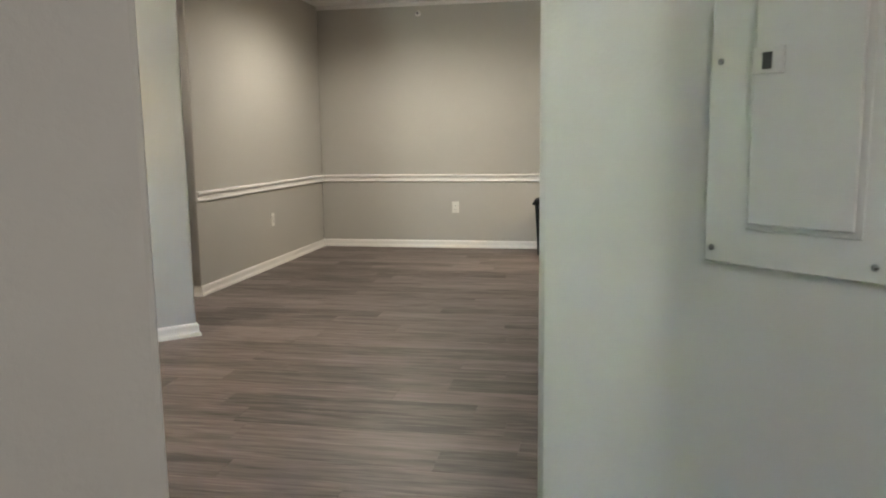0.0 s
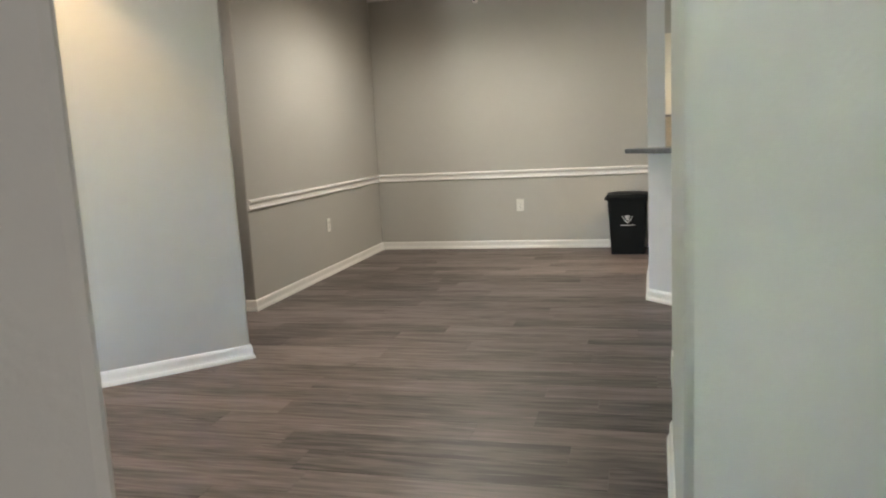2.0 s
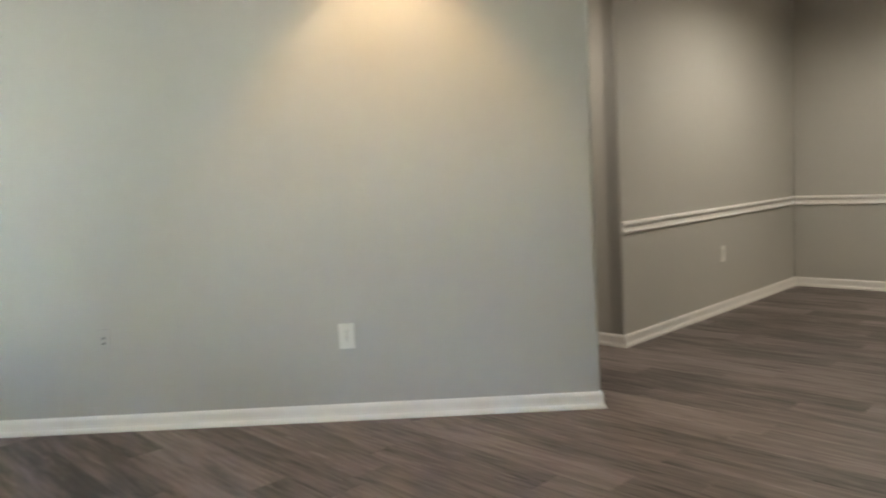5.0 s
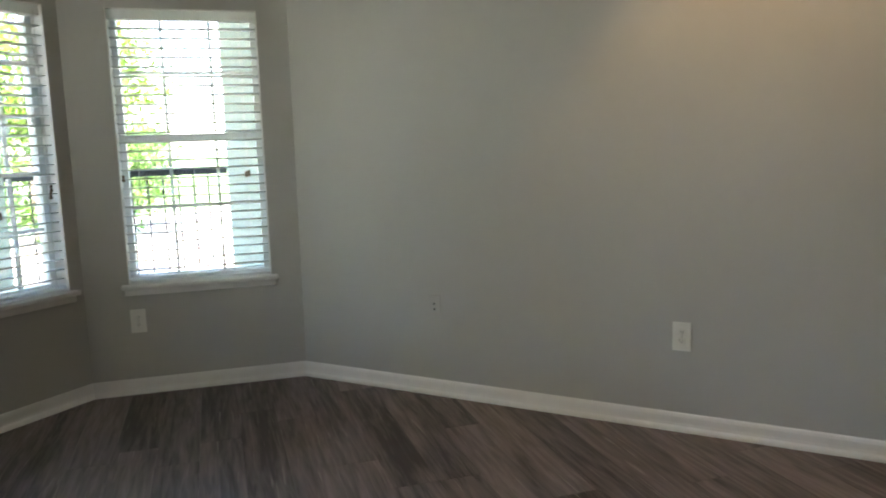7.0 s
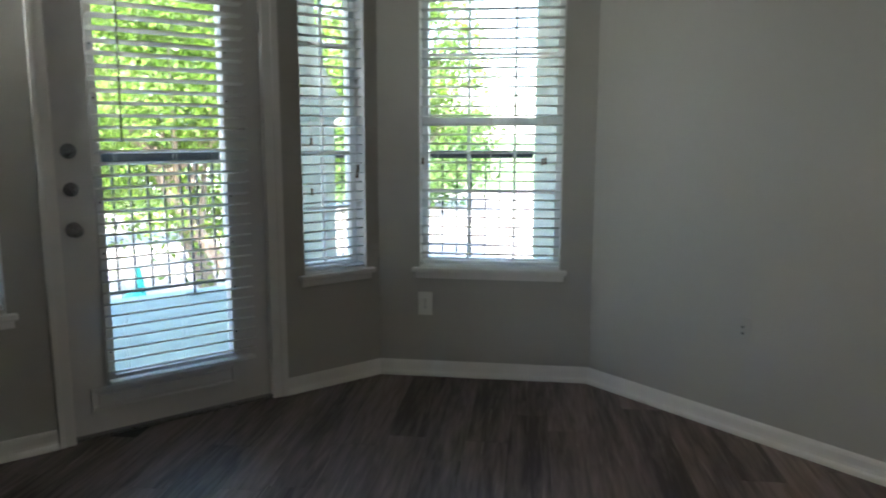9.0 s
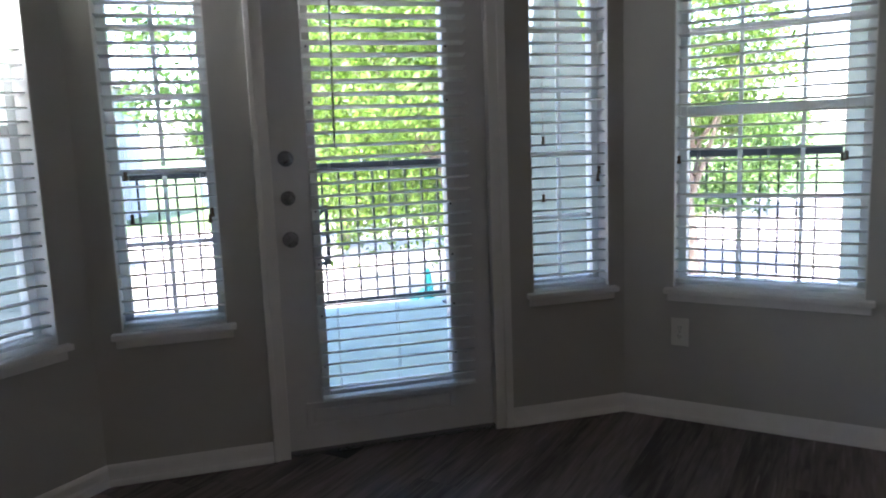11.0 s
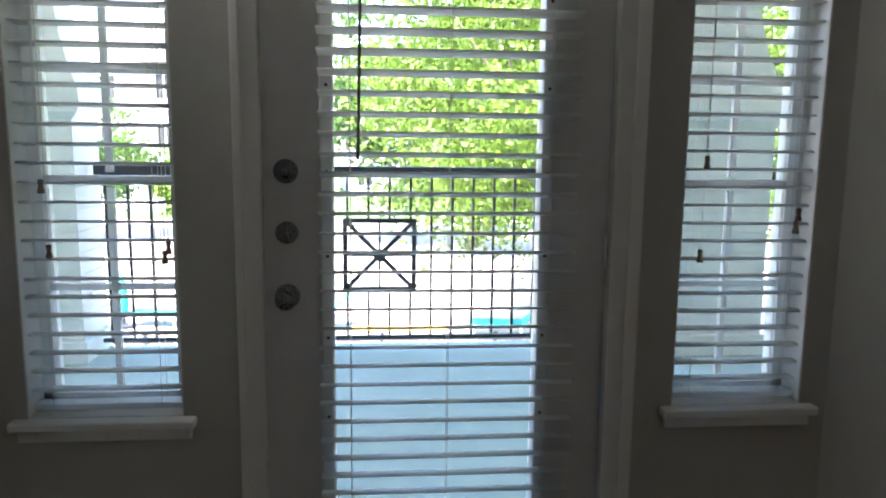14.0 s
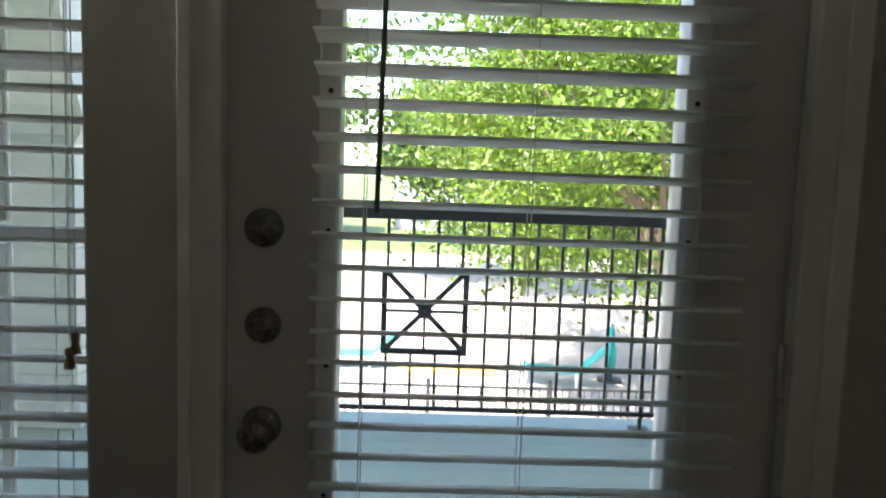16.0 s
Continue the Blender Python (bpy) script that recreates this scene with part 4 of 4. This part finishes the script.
def tree(x, y, height, trunk_r, crown, leaves, mat, lean=(0, 0), leaf=0.16, seed=1):
    rnd = random.Random(seed)
    ob = thing("tree", pose(x, y, GZ), "broadleaf tree with sunlit bright green foliage", "tree", "trees by the pool")
    bm = bmesh.new()
    top = Vector((lean[0], lean[1], height * 0.45))
    p0 = Vector((0, 0, 0))
    segs = 6
    for i in range(segs):
        a, b = i / segs, (i + 1) / segs
        wob = Vector((0.15 * math.sin(3 * b + seed), 0.15 * math.cos(4 * b), 0))
        p1 = top * b + wob
        rod(bm, p0, p1, trunk_r * (1 - 0.5 * a), trunk_r * (1 - 0.5 * b), 9)
        p0 = p1
    for i in range(9):
        a = 2 * math.pi * i / 9 + rnd.uniform(-0.3, 0.3)
        r = rnd.uniform(0.45, 0.8)
        e = Vector((top.x + crown[0] * r * math.cos(a), top.y + crown[1] * r * math.sin(a), height * rnd.uniform(0.55, 0.9)))
        s = top * rnd.uniform(0.6, 1.0)
        k = (s + e) / 2 + Vector((0, 0, -0.2))
        rod(bm, s, k, trunk_r * 0.4, trunk_r * 0.25, 7)
        rod(bm, k, e, trunk_r * 0.25, trunk_r * 0.06, 6)
    part("trunk", bm, M_BARK, ob)
    cz = height - crown[2]
    clumps = []
    while len(clumps) < 80:
        v = Vector((rnd.uniform(-1, 1), rnd.uniform(-1, 1), rnd.uniform(-1, 1)))
        if 0.3 < v.length < 1.0 + 0.12 * math.sin(5 * v.x + seed) and v.z > -0.95:
            clumps.append(Vector((top.x + v.x * crown[0], top.y + v.y * crown[1], cz + v.z * crown[2])))
    verts, faces = [], []
    for i in range(leaves):
        c = clumps[rnd.randrange(len(clumps))]
        s = min(crown) * 0.145
        p = c + Vector((rnd.gauss(0, s), rnd.gauss(0, s), rnd.gauss(0, s * 0.7)))
        n = Vector((rnd.gauss(0, 1), rnd.gauss(0, 1), rnd.gauss(0.6, 1))).normalized()
        u = n.orthogonal().normalized()
        u.rotate(Matrix.Rotation(rnd.uniform(0, 6.28), 3, n))
        w = n.cross(u)
        l = leaf * rnd.uniform(0.6, 1.4)
        b = len(verts)
        verts += [p - u * l * 0.5, p + w * l * 0.27 + n * l * 0.06, p + u * l * 0.55, p - w * l * 0.27 + n * l * 0.06]
        faces.append((b, b + 1, b + 2, b + 3))
    me = bpy.data.meshes.new("crown")
    me.from_pydata([tuple(v) for v in verts], [], faces)
    me.materials.append(mat)
    cr = new("crown", me)
    cr.parent = ob
    return ob


tree(-14.6, 8.0, 9.0, 0.20, (3.6, 3.9, 3.4), 36000, M_LEAF, (-1.0, -2.2), 0.12, 3)
tree(-20.5, 8.6, 11.0, 0.28, (5.2, 6.0, 4.6), 40000, M_LEAF, (0.4, -1.6), 0.16, 5)
tree(-33.0, 6.0, 12.0, 0.3, (6, 8, 5), 16000, M_LEAF2, (0, 0), 0.32, 7)
tree(-38.0, 26.0, 9.0, 0.3, (7, 8, 5), 14000, M_LEAF2, (0, 0), 0.34, 8)
tree(-20.0, 15.0, 9.8, 0.22, (3.2, 3.0, 2.7), 13000, M_LEAF, (0, 0), 0.16, 9)
tree(-36.0, -12.0, 6.5, 0.2, (3.5, 4, 2.6), 8000, M_LEAF2, (0, 0), 0.28, 11)
tree(-31.0, -5.0, 4.2, 0.13, (1.6, 1.7, 1.4), 5000, M_LEAF, (0, 0), 0.22, 12)


def house(x, y, rz, w, d, h):
    ob = thing("apartment_building", pose(x, y, GZ, 0, 0, rz), "grey three-storey apartment building with balconies and dark roof", "building", "far buildings")
    bm = bmesh.new()
    box(bm, -w / 2, w / 2, 0, d, 0, h)
    part("wall", bm, M_STUCCO, ob)
    bm = bmesh.new()
    vs = [(-w / 2 - .6, -.6, h), (w / 2 + .6, -.6, h), (w / 2 + .6, d + .6, h), (-w / 2 - .6, d + .6, h), (-w / 2 + 2, d / 2, h + 3), (w / 2 - 2, d / 2, h + 3)]
    V = [bm.verts.new(v) for v in vs]
    for f in ((0, 1, 5, 4), (2, 3, 4, 5), (1, 2, 5), (3, 0, 4), (3, 2, 1, 0)):
        bm.faces.new([V[i] for i in f])
    part("roof", bm, M_ROOF, ob)
    for fl in range(int(h // 3)):
        for i in range(int(w // 4)):
            cx = -w / 2 + 2 + 4 * i
            bm = bmesh.new()
            box(bm, cx - 0.6, cx + 0.6, -0.05, 0.06, fl * 3 + 0.9, fl * 3 + 2.3)
            win = part("window", bm, M_DARK, ob)
            bm = bmesh.new()
            for a, b, c, e in ((-0.7, -0.6, 0.8, 2.4), (0.6, 0.7, 0.8, 2.4), (-0.7, 0.7, 2.3, 2.4), (-0.7, 0.7, 0.8, 0.9), (-0.03, 0.03, 0.9, 2.3)):
                box(bm, cx + a, cx + b, -0.10, 0.0, fl * 3 + c, fl * 3 + e)
            part("window_frame", bm, M_TRIM, win)
    return ob


house(-52, -22, 70, 28, 12, 9)
house(-62, 16, 90, 34, 12, 9)

# ---- floor planks ----
PL, PWD, GAP = 1.22, 0.182, 0.0004
na = Vector((CN[1] - CA[1], -(CN[0] - CA[0]))).normalized()
ne = Vector((-(CS[1] - CE[1]), CS[0] - CE[0])).normalized()
if ne.dot(Vector((1, 0))) < 0:
    ne = -ne
half = [(Vector((XC - 0.03, 0)), Vector((1, 0))), (Vector(CA) - na * 0.03, na), (Vector(CE) - ne * 0.03, ne)]


def plank_mesh(poly):
    bm = bmesh.new()
    n = len(poly)
    c = sum(poly, Vector((0, 0))) / n
    a = [bm.verts.new((p.x, p.y, -0.012)) for p in poly]
    b = [bm.verts.new((p.x, p.y, -0.0006)) for p in poly]
    t = [bm.verts.new((c.x + (p.x - c.x) * (1 - 0.0009 / max(0.02, abs(p.x - c.x))), c.y + (p.y - c.y) * (1 - 0.0009 / max(0.02, abs(p.y - c.y))), 0.0)) for p in poly]
    bm.faces.new(t)
    for i in range(n):
        j = (i + 1) % n
        bm.faces.new((a[i], a[j], b[j], b[i]))
        bm.faces.new((b[i], b[j], t[j], t[i]))
    return mesh_of("plank", bm, M_PLANK)


full = [Vector((x, y)) for x, y in ((-PL / 2 + GAP, -PWD / 2 + GAP), (PL / 2 - GAP, -PWD / 2 + GAP), (PL / 2 - GAP, PWD / 2 - GAP), (-PL / 2 + GAP, PWD / 2 - GAP))]
full_me = plank_mesh(full)
rot = Matrix.Rotation(radians(-45), 2)
rnd = random.Random(4)


def inside(p):
    if p.x < -3.3 or p.x > 7.6 or p.y < -3.2:
        return False
    if p.x > 0.95 and p.y < -0.5 or p.x < -2.6 and p.y < 0.2:
        return False
    if p.y > 4.2 and p.x < 0.1:
        return False
    if p.x + p.y > 11.2 or p.y - p.x > 4.9 and p.x > 0.1:
        return False
    return True


for r in range(-40, 60):
    v = r * PWD
    shift = rnd.uniform(0, PL)
    for k in range(-12, 12):
        u = k * PL + shift
        cen = rot @ Vector((u, v))
        near = [rot @ Vector((u + s * PL / 2, v)) for s in (-1, -0.5, 0, 0.5, 1)]
        if not any(inside(p) for p in near):
            continue
        poly = [cen + rot @ p for p in full]
        cut = False
        for o, n in half:
            if all((p - o).dot(n) >= 0 for p in poly):
                continue
            cut = True
            res = []
            for i in range(len(poly)):
                p, q = poly[i], poly[(i + 1) % len(poly)]
                dp, dq = (p - o).dot(n), (q - o).dot(n)
                if dp >= 0:
                    res.append(p)
                if dp * dq < 0:
                    res.append(p + (q - p) * (dp / (dp - dq)))
            poly = res
            if not poly:
                break
        if cut and len(poly) < 3:
            continue
        ob = new("plank", plank_mesh([rot.inverted() @ (p - cen) for p in poly]) if cut else full_me)
        ob.parent = floor
        ob.matrix_basis = pose(cen.x, cen.y, 0, 0, 0, -45)
